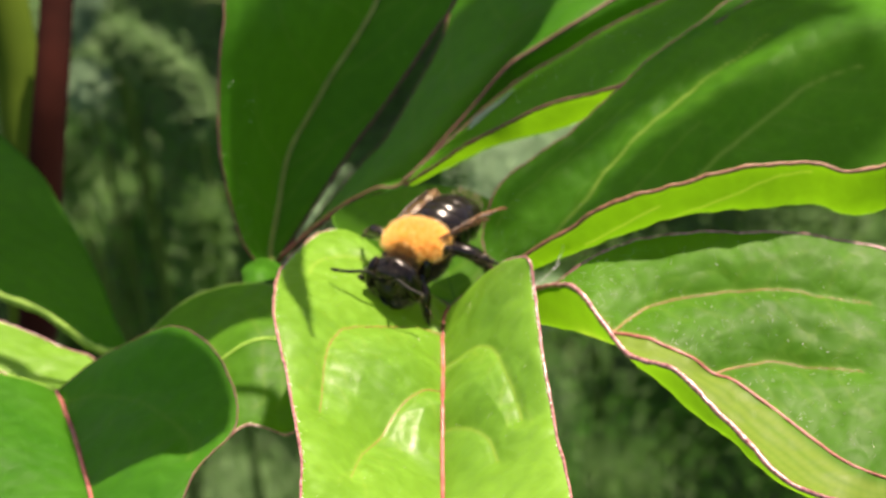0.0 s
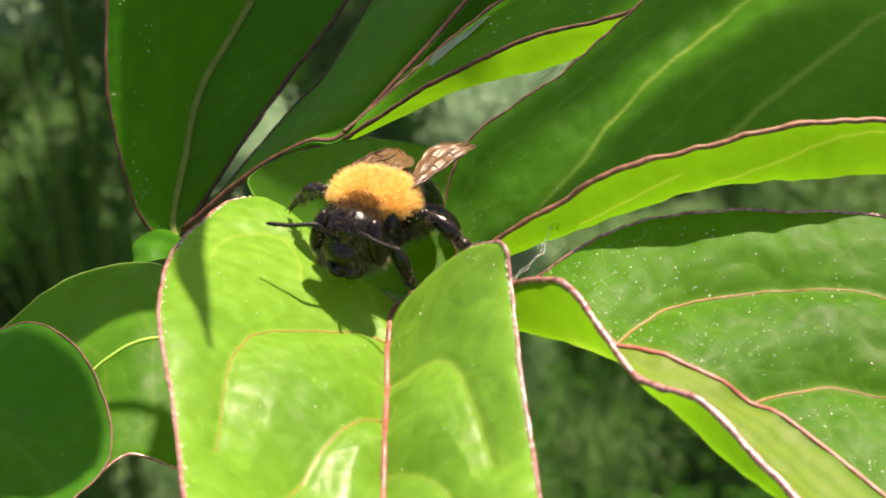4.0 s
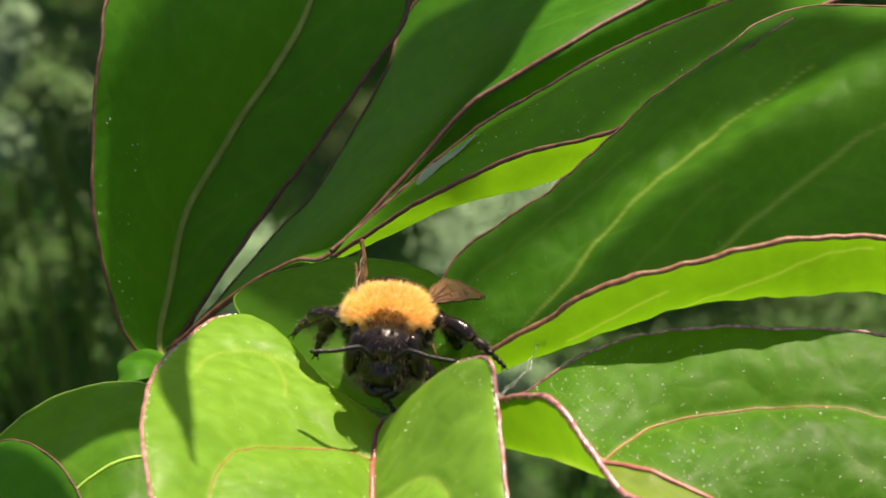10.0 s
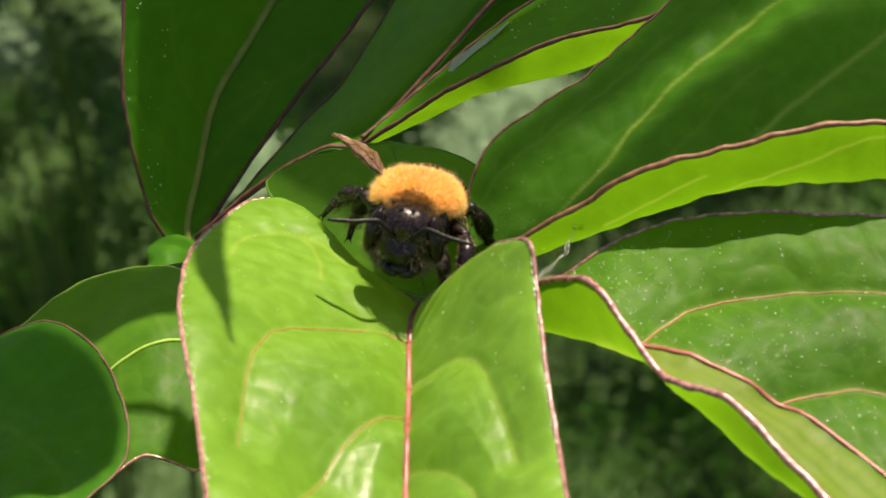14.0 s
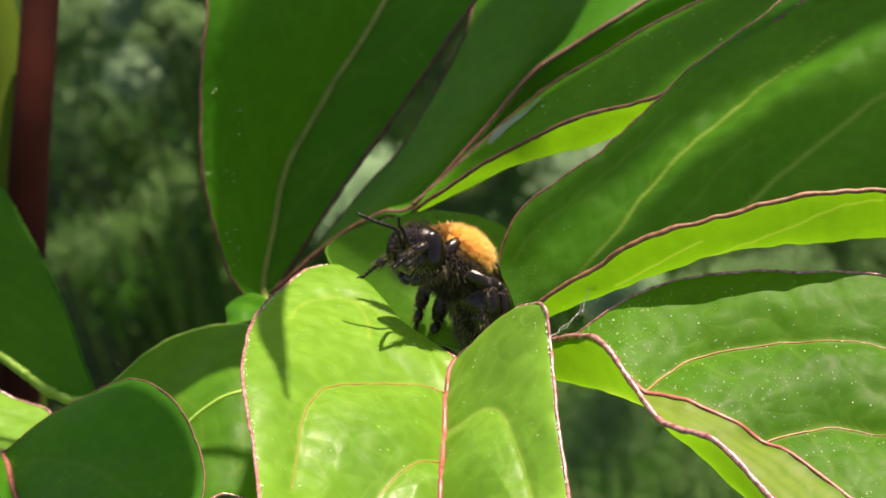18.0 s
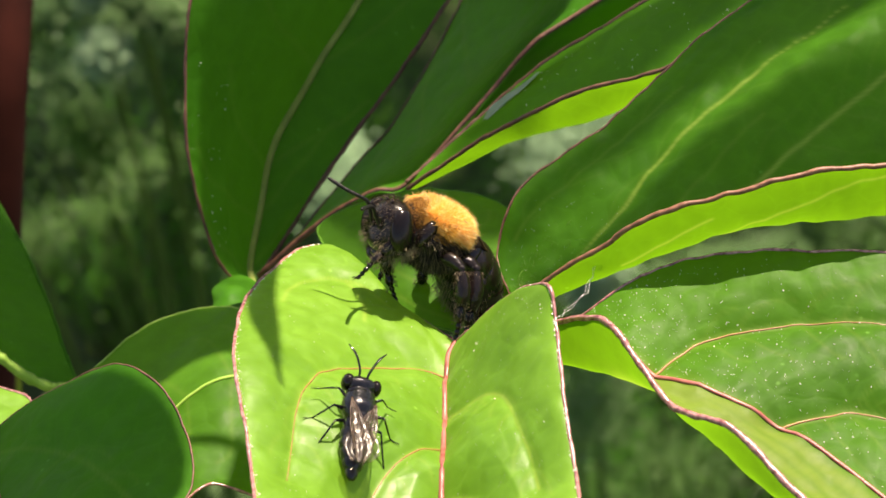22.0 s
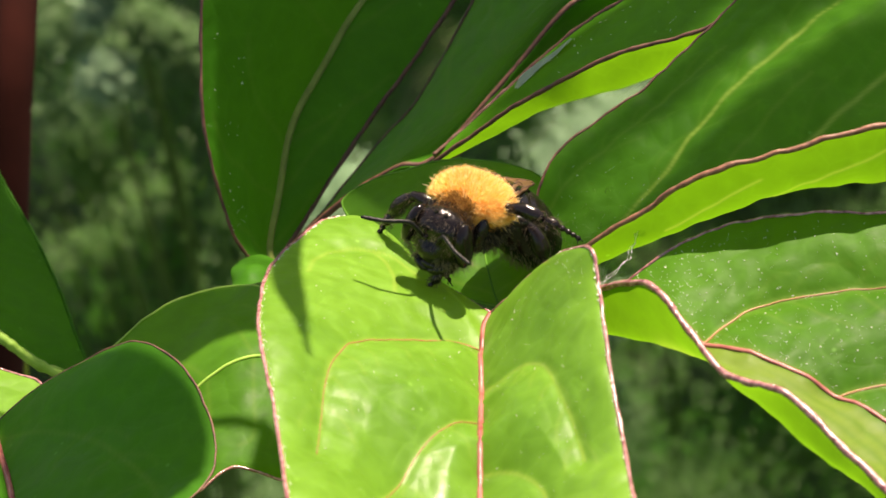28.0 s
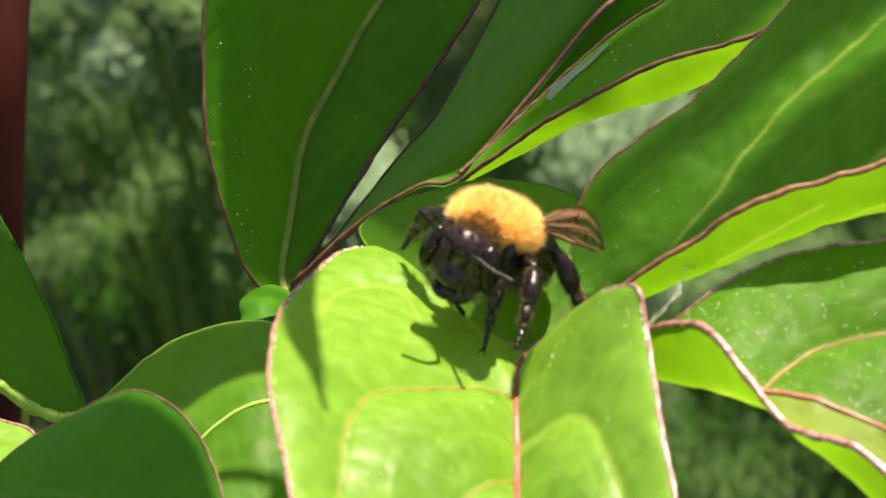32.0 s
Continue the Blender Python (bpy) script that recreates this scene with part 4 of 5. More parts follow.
def wing_veins(long, wide, thin=1.0):
    """The veins: front edge, three long veins that fan out, and cross veins that close the cells."""
    runs = [([(0.0, 0.0), (0.3, 0.0), (0.6, 0.0), (0.85, 0.0)], 0.07), ([(0.02, 0.3), (0.3, 0.2), (0.5, 0.16), (0.62, 0.02)], 0.05),
            ([(0.02, 0.5), (0.3, 0.42), (0.55, 0.42), (0.8, 0.4)], 0.04), ([(0.02, 0.7), (0.3, 0.66), (0.5, 0.7), (0.62, 0.82)], 0.04),
            ([(0.44, 0.17), (0.45, 0.3), (0.43, 0.42)], 0.03), ([(0.56, 0.1), (0.6, 0.26), (0.58, 0.42)], 0.03),
            ([(0.62, 0.02), (0.74, 0.12), (0.8, 0.03)], 0.035), ([(0.4, 0.42), (0.42, 0.55), (0.4, 0.67)], 0.03), ([(0.7, 0.1), (0.72, 0.26), (0.68, 0.41)], 0.03),
            ([(0.58, 0.42), (0.6, 0.6), (0.55, 0.75)], 0.03), ([(0.02, 0.9), (0.3, 0.88), (0.45, 0.97)], 0.03)]
    pieces = []
    for marks, r in runs:
        line = [wing_point(p, q, long, wide) + Vector((0, 0, 0.012)) for p, q in curve_points([(a, b, 0) for a, b in marks], 22)[:, :2]]
        pieces.append(tube_data(line, [r * thin, r * 0.7 * thin], 5))
    return pieces


def mirror(data, sx):
    return [(v[0] * sx, v[1], v[2]) for v in data[0]], data[1]


# ---- bee ----
bee = tagged(new("bee"), "black bee with an orange furry thorax, standing on leaves", "bee")


def cap(q):
    """The thorax's form: a broad low dome with a blunt rear, from a unit point, in millimetres."""
    def blunt(v, e):
        return math.copysign(abs(v) ** e, v)
    x, y, z = blunt(q.x, 0.86), blunt(q.y, 0.8 if q.y > 0 else 0.95), blunt(q.z, 0.84)
    return Vector((1.9 * x * (1.0 - 0.13 * max(0.0, -q.y)), 1.7 * y, 1.22 * z - 0.16 * max(0.0, -q.y)))


def on_cap(count, keep):
    """Random points and normals of the thorax where keep(unit point) holds."""
    found = []
    while len(found) < count:
        q = Vector((random.gauss(0, 1), random.gauss(0, 1), random.gauss(0, 1))).normalized()
        if keep(q):
            found.append((cap(q) * 0.97, Vector((q.x / 2.0, q.y / 1.9, q.z / 1.42)).normalized()))
    return found


def build_bee():
    random.seed(5)
    body = child("thorax", mesh_from("thorax", *scaled(round_data((0, 0, 0), (1, 1, 1), None, 20, 28, cap)), FUR_BASE), bee, "thorax under orange fur")

    def bald(q):
        return (q.y + 1.0) ** 2 / 0.17 + q.x**2 / 0.34

    def furry(q):
        return q.z > 0.22 - 0.3 * abs(q.x) + 0.35 * max(0.0, -q.y) - 0.25 * max(0.0, q.y) + random.gauss(0, 0.05) and bald(q) > random.uniform(0.45, 1.15)

    child("orange_fur", mesh_from("orange_fur", *hair_data(on_cap(19000, furry), 0.4, 0.034, (0, 0.3, 0.08), 0.2, 0.34), FUR_ORANGE, False), body, "dense orange fur")
    child("long_fur", mesh_from("long_fur", *hair_data(on_cap(3600, furry), 0.6, 0.028, (0, 0.4, 0.12), 0.26, 0.5), FUR_TIP, False), body, "longer pale orange hairs")
    child("breast", mesh_from("breast", *scaled(round_data((0, 0.15, -0.75), (1.72, 1.95, 1.4))), CUTICLE), body, "dark underside of the thorax")
    low = on_round((0, 0.1, -0.6), (1.84, 2.0, 1.5), 5200, lambda q: q.z < 0.5 - 0.3 * abs(q.x) and q.y > -0.95)
    child("dark_fur", mesh_from("dark_fur", *hair_data(low, 0.4, 0.03, (0, 0.4, -0.2), 0.3, 0.5), FUR_DARK, False), body, "dark brown fur")
    front = on_cap(5200, lambda q: q.z > -0.1 and bald(q) < random.uniform(0.5, 1.25))
    child("collar_fur", mesh_from("collar_fur", *hair_data(front, 0.34, 0.03, (0, 0.3, 0.1), 0.3, 0.4), FUR_BROWN, False), body, "short brown fur behind the head")
    pale = on_round((0, 0.1, -0.6), (1.78, 1.95, 1.5), 900, lambda q: q.z < 0.1 and abs(q.x) > 0.35)
    child("pale_fur", mesh_from("pale_fur", *hair_data(pale, 0.55, 0.026, (0, 0.3, -0.3)), FUR_PALE, False), body, "pale hairs along the flanks")
    for sx in (-1, 1):
        child("tegula", mesh_from("tegula", *scaled(round_data((sx * 1.72, 0.0, 0.38), (0.26, 0.4, 0.2))), HORN), body, "brown wing base")
        child("shoulder", mesh_from("shoulder", *scaled(round_data((sx * 1.28, -1.05, -0.5), (0.42, 0.4, 0.85), Matrix.Rotation(-0.25, 3, "X"), 14, 16)), CUTICLE), body, "glossy black shoulder lobe")
    feelers = {}
    # head, turning at the neck
    head = joint("head", bee, (0, -1.5, -0.2), "black head with short dark hairs")

    def face(q):
        wide = 1.0 - 0.26 * max(0.0, -q.z) ** 1.5 - 0.08 * max(0.0, q.z)
        x = q.x * wide
        y = q.y * (0.82 if q.y < 0 else 0.8)
        if q.y < 0.1:
            y -= 0.17 * math.exp(-((q.z + 0.5) / 0.34) ** 2 - (q.x / 0.4) ** 2)
            y += 0.16 * math.exp(-((q.z - 0.05) / 0.22) ** 2 - (q.x / 0.3) ** 2)
            y -= 0.1 * math.exp(-((q.z - 0.55) / 0.3) ** 2 - (q.x / 0.5) ** 2)
            y += 0.1 * math.exp(-((abs(q.x) - 0.62) / 0.12) ** 2) * max(0.0, 1 - abs(q.z))
        return Vector((x, y, q.z * (0.96 if q.z > 0 else 1.04)))

    head.data = mesh_from("head", *scaled(round_data((0, -1.0, -0.55), (1.76, 1.2, 1.56), None, 34, 48, face)), CUTICLE)
    for sx in (-1, 1):
        turn = Matrix.Rotation(sx * -0.2, 3, "Y")
        child("compound_eye", mesh_from("compound_eye", *scaled(round_data((sx * 1.4, -1.22, -0.38), (0.44, 0.66, 1.14), turn, 18, 24)), EYE), head, "glossy black compound eye")
        child("mandible", mesh_from("mandible", *tube_mm([(sx * 0.85, -1.1, -1.6), (sx * 0.62, -1.5, -1.92), (sx * 0.3, -1.66, -2.06), (sx * 0.02, -1.68, -2.14)], [0.26, 0.27, 0.22, 0.1], 10), CUTICLE), head, "black curved jaw")
        child("antenna_socket", mesh_from("antenna_socket", *scaled(round_data((sx * 0.36, -1.9, -0.42), (0.15, 0.1, 0.15), None, 8, 12)), CUTICLE), head)
        feeler = joint("antenna", head, (sx * 0.38, -1.92, -0.4), "thin black elbowed antenna")
        feelers[sx] = feeler
        whole = curve_points([(0, 0, 0), (sx * 0.3, -0.3, 0.45), (sx * 0.62, -0.5, 0.8), (sx * 0.95, -0.68, 0.88), (sx * 1.8, -0.98, 0.78), (sx * 2.9, -1.15, 0.72)], 66)
        feeler.data = mesh_from("antenna", *scaled(tube_data(whole[:22], [0.07, 0.09, 0.1, 0.085], 9)), ANTENNA)
        rings = [0.108 if k % 4 else 0.088 for k in range(44)]
        child("flagellum", mesh_from("flagellum", *scaled(tube_data(whole[21:], rings[:-3] + [0.1, 0.08, 0.05], 9)), ANTENNA), feeler, "ringed black end of the antenna")
    child("labrum", mesh_from("labrum", *scaled(round_data((0, -1.62, -1.85), (0.5, 0.24, 0.24), None, 10, 16)), CUTICLE), head)
    for x, z in ((0.0, 0.62), (-0.28, 0.84), (0.28, 0.84)):
        child("ocellus", mesh_from("ocellus", *scaled(round_data((x, -1.56 + 0.75 * (z - 0.6), z + 0.02), (0.12, 0.1, 0.12), None, 8, 10)), OCELLUS), head, "small glassy eye on the crown")
    c, rr = (0, -1.0, -0.55), (1.8, 1.1, 1.6)
    child("face_hair", mesh_from("face_hair", *hair_data(on_round(c, rr, 1100, lambda q: q.y < 0.1 and abs(q.x) < 0.72 and (q.z + 0.55) ** 2 / 0.1 + q.x**2 / 0.14 > 1), 0.2, 0.016, (0, -0.5, -0.25), 0.3, 0.4), FUR_FACE, False), head, "short grey-brown hairs on the face")
    child("cheek_hair", mesh_from("cheek_hair", *hair_data(on_round(c, rr, 700, lambda q: q.z < -0.3 and abs(q.x) > 0.25), 0.5, 0.02, (0, 0.1, -0.4)), FUR_PALE, False), head, "pale hairs under the jaw")
    child("crown_hair", mesh_from("crown_hair", *hair_data(on_round(c, rr, 260, lambda q: q.z > 0.5 and q.y > -0.35), 0.3, 0.02, (0, 0.2, 0.5)), FUR_DARK, False), head)
    # abdomen of overlapping rings
    tail = joint("abdomen", bee, (0, 1.35, -0.5), "glossy black abdomen")
    rings = [(0.0, 1.2), (0.6, 1.66), (1.6, 1.86), (2.6, 1.88), (3.5, 1.7), (4.3, 1.32), (5.0, 0.85)]
    for k in range(6):
        y0, a = rings[k]
        y1, b = rings[k + 1]
        prof = [(y0 - 0.12, a * 0.93), (y0, a), ((y0 + y1) / 2, (a + b) / 2 + 0.08), (y1 - 0.05, b + 0.055), (y1 + 0.06, b + 0.045), (y1 + 0.12, b + 0.01), (y1 + 0.10, b - 0.14)]
        if k == 5:
            prof = [(y0 - 0.1, a * 0.95), (y0, a), (y0 + 0.35, a * 0.86), (y0 + 0.7, a * 0.6), (y0 + 0.95, a * 0.25), (y0 + 1.0, 0.02)]
        verts, faces = [], []
        for y, rad in prof:
            drop = -0.04 * y * y
            for s in range(36):
                an = 2 * math.pi * s / 36
                verts.append((rad * 1.02 * math.cos(an), y, drop + rad * (0.86 if math.sin(an) > 0 else 0.78) * math.sin(an)))
        for i in range(len(prof) - 1):
            for s in range(36):
                p, q = i * 36 + s, i * 36 + (s + 1) % 36
                faces.append((p, p + 36, q + 36, q))
        me = mesh_from("abdomen_segment", *scaled((verts, faces)), CUTICLE_SMOOTH)
        ring = tail
        if k == 0:
            tail.data = me
        else:
            ring = child("abdomen_segment", me, tail, "glossy black ring of the abdomen")
        fringe = []
        for _ in range(210):
            an = random.uniform(0, 2 * math.pi)
            rad, y = b + 0.03, min(y1, 4.6) + random.uniform(-0.25, 0.1)
            nrm = Vector((math.cos(an), 0.3, math.sin(an)))
            fringe.append(((rad * 1.0 * math.cos(an), y, -0.04 * y * y + rad * 0.82 * math.sin(an)), nrm.normalized()))
        if 0 < k < 5:
            child("ring_hair", mesh_from("ring_hair", *hair_data(fringe, 0.3, 0.018, (0, 1.1, -0.1)), FUR_FACE, False), ring, "short hairs on the ring's edge")
    hairs = on_round((0, 2.6, -0.35), (1.8, 2.6, 1.5), 1000, lambda q: q.z < -0.15 or q.y > 0.8)
    child("abdomen_hair", mesh_from("abdomen_hair", *hair_data(hairs, 0.5, 0.02, (0, 0.6, -0.2)), FUR_PALE, False), tail, "sparse pale hairs under the abdomen")
    # wings
    wings = {}
    for sx in (-1, 1):
        w = joint("wing", bee, (sx * 1.6, 0.3, 0.85), "smoky brown translucent wing")
        w.data = mesh_from("wing", *scaled(mirror(wing_data(4.6, 1.85), sx)), WING)
        child("venation", merged("venation", [scaled(mirror(p, sx)) for p in wing_veins(4.6, 1.85)], WING_VEIN), w, "brown wing veins")
        h = joint("hind_wing", w, (-sx * 0.1, 0.15, -0.12), "smaller hind wing")
        h.rotation_euler = (radians(-4), radians(sx * 6), radians(sx * 7))
        h.data = mesh_from("hind_wing", *scaled(mirror(wing_data(3.4, 1.3), sx)), WING)
        wings[sx] = w
    # legs: hip, knee, ankle, foot
    legs = {}
    plan = {"front": ((0.75, -1.0, -1.0), [(0.55, -0.75, 0.15), (1.0, -1.6, -1.2), (1.2, -2.1, -2.9)], 1.0),
            "middle": ((1.15, 0.0, -1.1), [(1.8, -0.1, 0.6), (3.1, -0.2, -0.7), (4.2, -0.3, -2.4)], 1.12),
            "hind": ((1.0, 1.0, -1.1), [(1.3, 0.8, 0.5), (2.1, 1.7, -1.2), (2.5, 2.6, -2.9)], 1.3)}
    for kind, (hip, (knee, ankle, toe), fat) in plan.items():
        for sx in (-1, 1):
            k, a, t = [Vector((p[0] * sx, p[1], p[2])) for p in (knee, ankle, toe)]
            leg = joint("leg", bee, (hip[0] * sx, hip[1], hip[2]), "hairy black leg")
            leg.data = mesh_from("femur", *tube_mm([Vector((0, 0, 0)), k * 0.3 + Vector((0, 0, 0.02)), k * 0.65 + Vector((0, 0, 0.1)), k], [0.2 * fat, 0.3 * fat, 0.36 * fat, 0.31 * fat, 0.2 * fat], 12, 24), CUTICLE)
            child("knee", mesh_from("knee", *scaled(round_data(k, (0.21 * fat,) * 3, None, 8, 12)), CUTICLE), leg)
            child("tibia", mesh_from("tibia", *tube_mm([k, (k + a) / 2 + Vector((sx * 0.1, 0, 0.08)), a], [0.16 * fat, 0.27 * fat, 0.34 * fat, 0.35 * fat, 0.22 * fat], 12, 24), CUTICLE), leg)
            for bone, count, size, tone in (((k, a), 380, 0.24, FUR_LEG), ((a, a + (t - a) * 0.5), 180, 0.18, FUR_LEG), ((k * 0.2, k), 90, 0.2, FUR_DARK)):
                way = (bone[1] - bone[0]).normalized()
                hairs = []
                for _ in range(count):
                    out = Vector((random.gauss(0, 1), random.gauss(0, 1), random.gauss(0, 1)))
                    out = (out - way * out.dot(way)).normalized()
                    hairs.append((bone[0].lerp(bone[1], random.uniform(0.05, 1.0)) + out * 0.24 * fat, (out + way * 0.7).normalized()))
                child("leg_hair", mesh_from("leg_hair", *hair_data(hairs, size, 0.02, (0, 0, -0.15)), tone, False), leg, "fine hairs on the leg")
            joints = [a + (t - a) * f + Vector((0, 0, 0.12 * math.sin(f * 3.1))) for f in (0, 0.47, 0.63, 0.77, 0.89, 1.0)]
            pieces = []
            for i in range(5):
                g = fat * (1.25 if i == 0 else 0.85 - 0.06 * i)
                pieces.append(tube_data(curve_points([joints[i], joints[i] * 0.5 + joints[i + 1] * 0.5, joints[i + 1]], 8), [0.1 * g, 0.17 * g, 0.19 * g, 0.1 * g], 9))
            claw = [tube_data([t, t + Vector((c * 0.1, -0.14, 0.02)), t + Vector((c * 0.16, -0.22, -0.12))], [0.05, 0.02], 5) for c in (-1, 1)]
            child("tarsus", merged("tarsus", [scaled(p) for p in pieces + claw], CUTICLE), leg, "jointed black foot")
            legs[kind, sx] = leg
    return head, tail, wings, legs, feelers


bee_head, bee_tail, bee_wings, bee_legs, bee_feelers = build_bee()


# ---- small black wasp-like fly ----
fly = tagged(new("fly"), "small glossy black fly with clear wings", "fly")


def big(data):
    return [Vector(v) * MM * 1.14 for v in data[0]], data[1]


def big_tube(pts, radii, sides=8, n=18):
    return big(tube_data(curve_points(pts, n), radii, sides))


def build_fly():
    random.seed(8)
    wings = {}
    trunk = child("thorax", mesh_from("thorax", *big(round_data((0, -0.05, 0), (0.76, 0.92, 0.66), None, 18, 24, lambda q: Vector((q.x, q.y, q.z + 0.08 * math.sin(q.y * 5.0) * max(0.0, q.z))))), FLY_SKIN), fly, "glossy black thorax")
    child("collar", mesh_from("collar", *big(round_data((0, -0.72, -0.02), (0.62, 0.24, 0.5), None, 10, 18)), FLY_SKIN), trunk)
    child("back_plate", mesh_from("back_plate", *big(round_data((0, 0.62, 0.32), (0.42, 0.28, 0.26), None, 10, 14)), FLY_SKIN), trunk)
    head = child("head", mesh_from("head", *big(round_data((0, -1.12, -0.06), (0.78, 0.42, 0.52), None, 16, 24)), FLY_SKIN), fly, "broad glossy black head")
    for sx in (-1, 1):
        child("compound_eye", mesh_from("compound_eye", *big(round_data((sx * 0.6, -1.18, -0.02), (0.26, 0.36, 0.42), None, 12, 16)), EYE), head)
        child("antenna", mesh_from("antenna", *big_tube([(sx * 0.16, -1.45, 0.1), (sx * 0.24, -1.75, 0.36), (sx * 0.5, -2.3, 0.5), (sx * 0.82, -2.75, 0.45)], [0.05, 0.055, 0.05, 0.05, 0.03], 7), FLY_SKIN), head, "thin black antenna")
    for k in range(6):
        y, w = 0.95 + 0.42 * k, (0.6, 0.68, 0.68, 0.6, 0.46, 0.28)[k]
        child("abdomen_ring", mesh_from("abdomen_ring", *big(round_data((0, y, -0.1 - 0.02 * k), (w, 0.66 - 0.04 * k, w * 0.78), None, 12, 20)), FLY_SKIN), fly, "glossy black ring of the abdomen")
    for sx in (-1, 1):
        w = joint("wing", fly, (sx * 0.5, 0.0, 0.66 + 0.05 * sx), "clear glinting wing")
        w.data = mesh_from("wing", *big(mirror(wing_data(3.4, 1.2), sx)), WING_CLEAR)
        child("venation", merged("venation", [big(mirror(p, sx)) for p in wing_veins(3.4, 1.2, 0.4)], WING_VEIN), w, "dark wing veins")
        wings[sx] = w
        for y, knee, toe in ((-0.45, (0.95, -0.75, 0.0), (1.45, -1.15, -0.85)), (0.05, (1.1, 0.2, 0.05), (1.7, 0.45, -0.85)), (0.5, (1.0, 1.0, 0.1), (1.55, 2.1, -0.85))):
            leg = child("leg", mesh_from("leg", *big_tube([(sx * 0.35, y, -0.4), (sx * 0.7 * knee[0], (y + knee[1]) / 2, -0.1), (sx * knee[0], knee[1], knee[2])], [0.07, 0.085, 0.05], 8, 12), FLY_SKIN), fly, "thin black leg")
            child("shin", mesh_from("shin", *big_tube([(sx * knee[0], knee[1], knee[2]), ((sx * (knee[0] + toe[0]) / 2), (knee[1] + toe[1]) / 2, -0.4), (sx * toe[0], toe[1], toe[2])], [0.04, 0.045, 0.03], 7, 12), FLY_SKIN), leg)
            child("foot", mesh_from("foot", *big_tube([(sx * toe[0], toe[1], toe[2]), (sx * (toe[0] + 0.2), toe[1] + 0.06, toe[2] - 0.02), (sx * (toe[0] + 0.42), toe[1] + 0.12, toe[2])], [0.03, 0.026, 0.018], 6, 10), FLY_SKIN), leg)
    return wings


fly_wings = build_fly()


# ---- specks, fuzz and silk on the leaves ----
def specks(name, blade, count, span_u, span_v, sizes, label, seed):
    random.seed(seed)
    pieces = []
    for _ in range(count):
        p = blade.point(random.uniform(*span_u), random.uniform(*span_v))
        r = random.uniform(*sizes) * random.choice((0.6, 0.8, 1.0, 1.4))
        c = at(p) + Vector((0, 0, r * MM * 0.6))
        v, f = round_data((0, 0, 0), (r, r * random.uniform(0.7, 1.3), r * 0.7), None, 4, 6)
        pieces.append(([c + q * MM for q in v], f))
    return tagged(new(name, merged(name, pieces, POLLEN)), label, "pollen", kind="stuff")


# margin grains serve as its white beads and as painted glints
specks("pollen_grains", centre, 300, (0.2, 0.9), (0.0, 0.012), (0.018, 0.042), "pale grains added as beads and white glints on the margin", 38)
specks("pollen_grains", centre, 300, (0.2, 0.9), (0.988, 1.0), (0.018, 0.042), "pale grains added as beads and white glints on the margin", 39)
specks("pollen_grains", right, 950, (0.1, 0.85), (0.02, 0.34), (0.011, 0.028), "pale pollen grains scattered on the broad leaf", 31)
specks("pollen_grains", centre, 360, (0.3, 0.95), (0.5, 0.95), (0.01, 0.021), "pale pollen grains on the sunlit leaf", 32)
specks("pollen_grains", centre, 260, (0.25, 0.9), (0.05, 0.5), (0.01, 0.022), "pale pollen grains on the sunlit leaf", 33)
specks("pollen_grains", upper, 110, (0.1, 0.4), (0.1, 0.6), (0.01, 0.022), "pale pollen grains near the leaf's base", 34)
specks("pollen_grains", upper, 90, (0.1, 0.8), (0.985, 1.0), (0.02, 0.05), "pale grains along the curled leaf edge", 35)
specks("pollen_grains", behind, 60, (0.3, 0.8), (0.1, 0.6), (0.02, 0.04), "pale pollen grains on the narrow leaf", 36)
specks("pollen_grains", tall, 40, (0.2, 0.6), (0.02, 0.2), (0.02, 0.04), "pale specks on the shaded leaf", 37)


def strands(name, way, count, thick, label, seed):
    """Crinkled silk along a line, with tiny beads."""
    random.seed(seed)
    pieces = []
    for _ in range(count):
        line = [Vector(p) + Vector([random.gauss(0, 0.09) for _ in range(3)]) for p in curve_points(way, 12)]
        for p in curve_points(line, 60):
            if random.random() < 0.4:
                r = random.uniform(0.012, 0.03)
                v, f = round_data((0, 0, 0), (r, r * 1.5, r), None, 4, 6)
                pieces.append(([at(p) + q * MM for q in v], f))
        pieces.append(tube_data([at(p) for p in curve_points(line, 60)], [thick * MM, thick * MM * 0.7], 5))
    return tagged(new(name, merged(name, pieces, SILK)), label, "silk", kind="stuff")


strands("silk_threads", SILK_WAY, 2, 0.006, "fine beaded silk threads between two leaves", 41)

random.seed(44)
pieces = []
for _ in range(150):
    p = Vector(upper.point(random.uniform(0.1, 0.3), random.uniform(0.3, 0.62)))
    q = p + Vector((random.gauss(0, 0.28), random.gauss(0, 0.28), random.uniform(0.02, 0.12)))
    pieces.append(tube_data([at(v) for v in curve_points([p, (p + q) / 2 + Vector((0, 0, random.uniform(0.05, 0.25))), q], 7)], [0.005 * MM], 4))
tagged(new("leaf_fuzz", merged("leaf_fuzz", pieces, VEIN)), "pale woolly fuzz near the base of a leaf", "fuzz", kind="stuff")

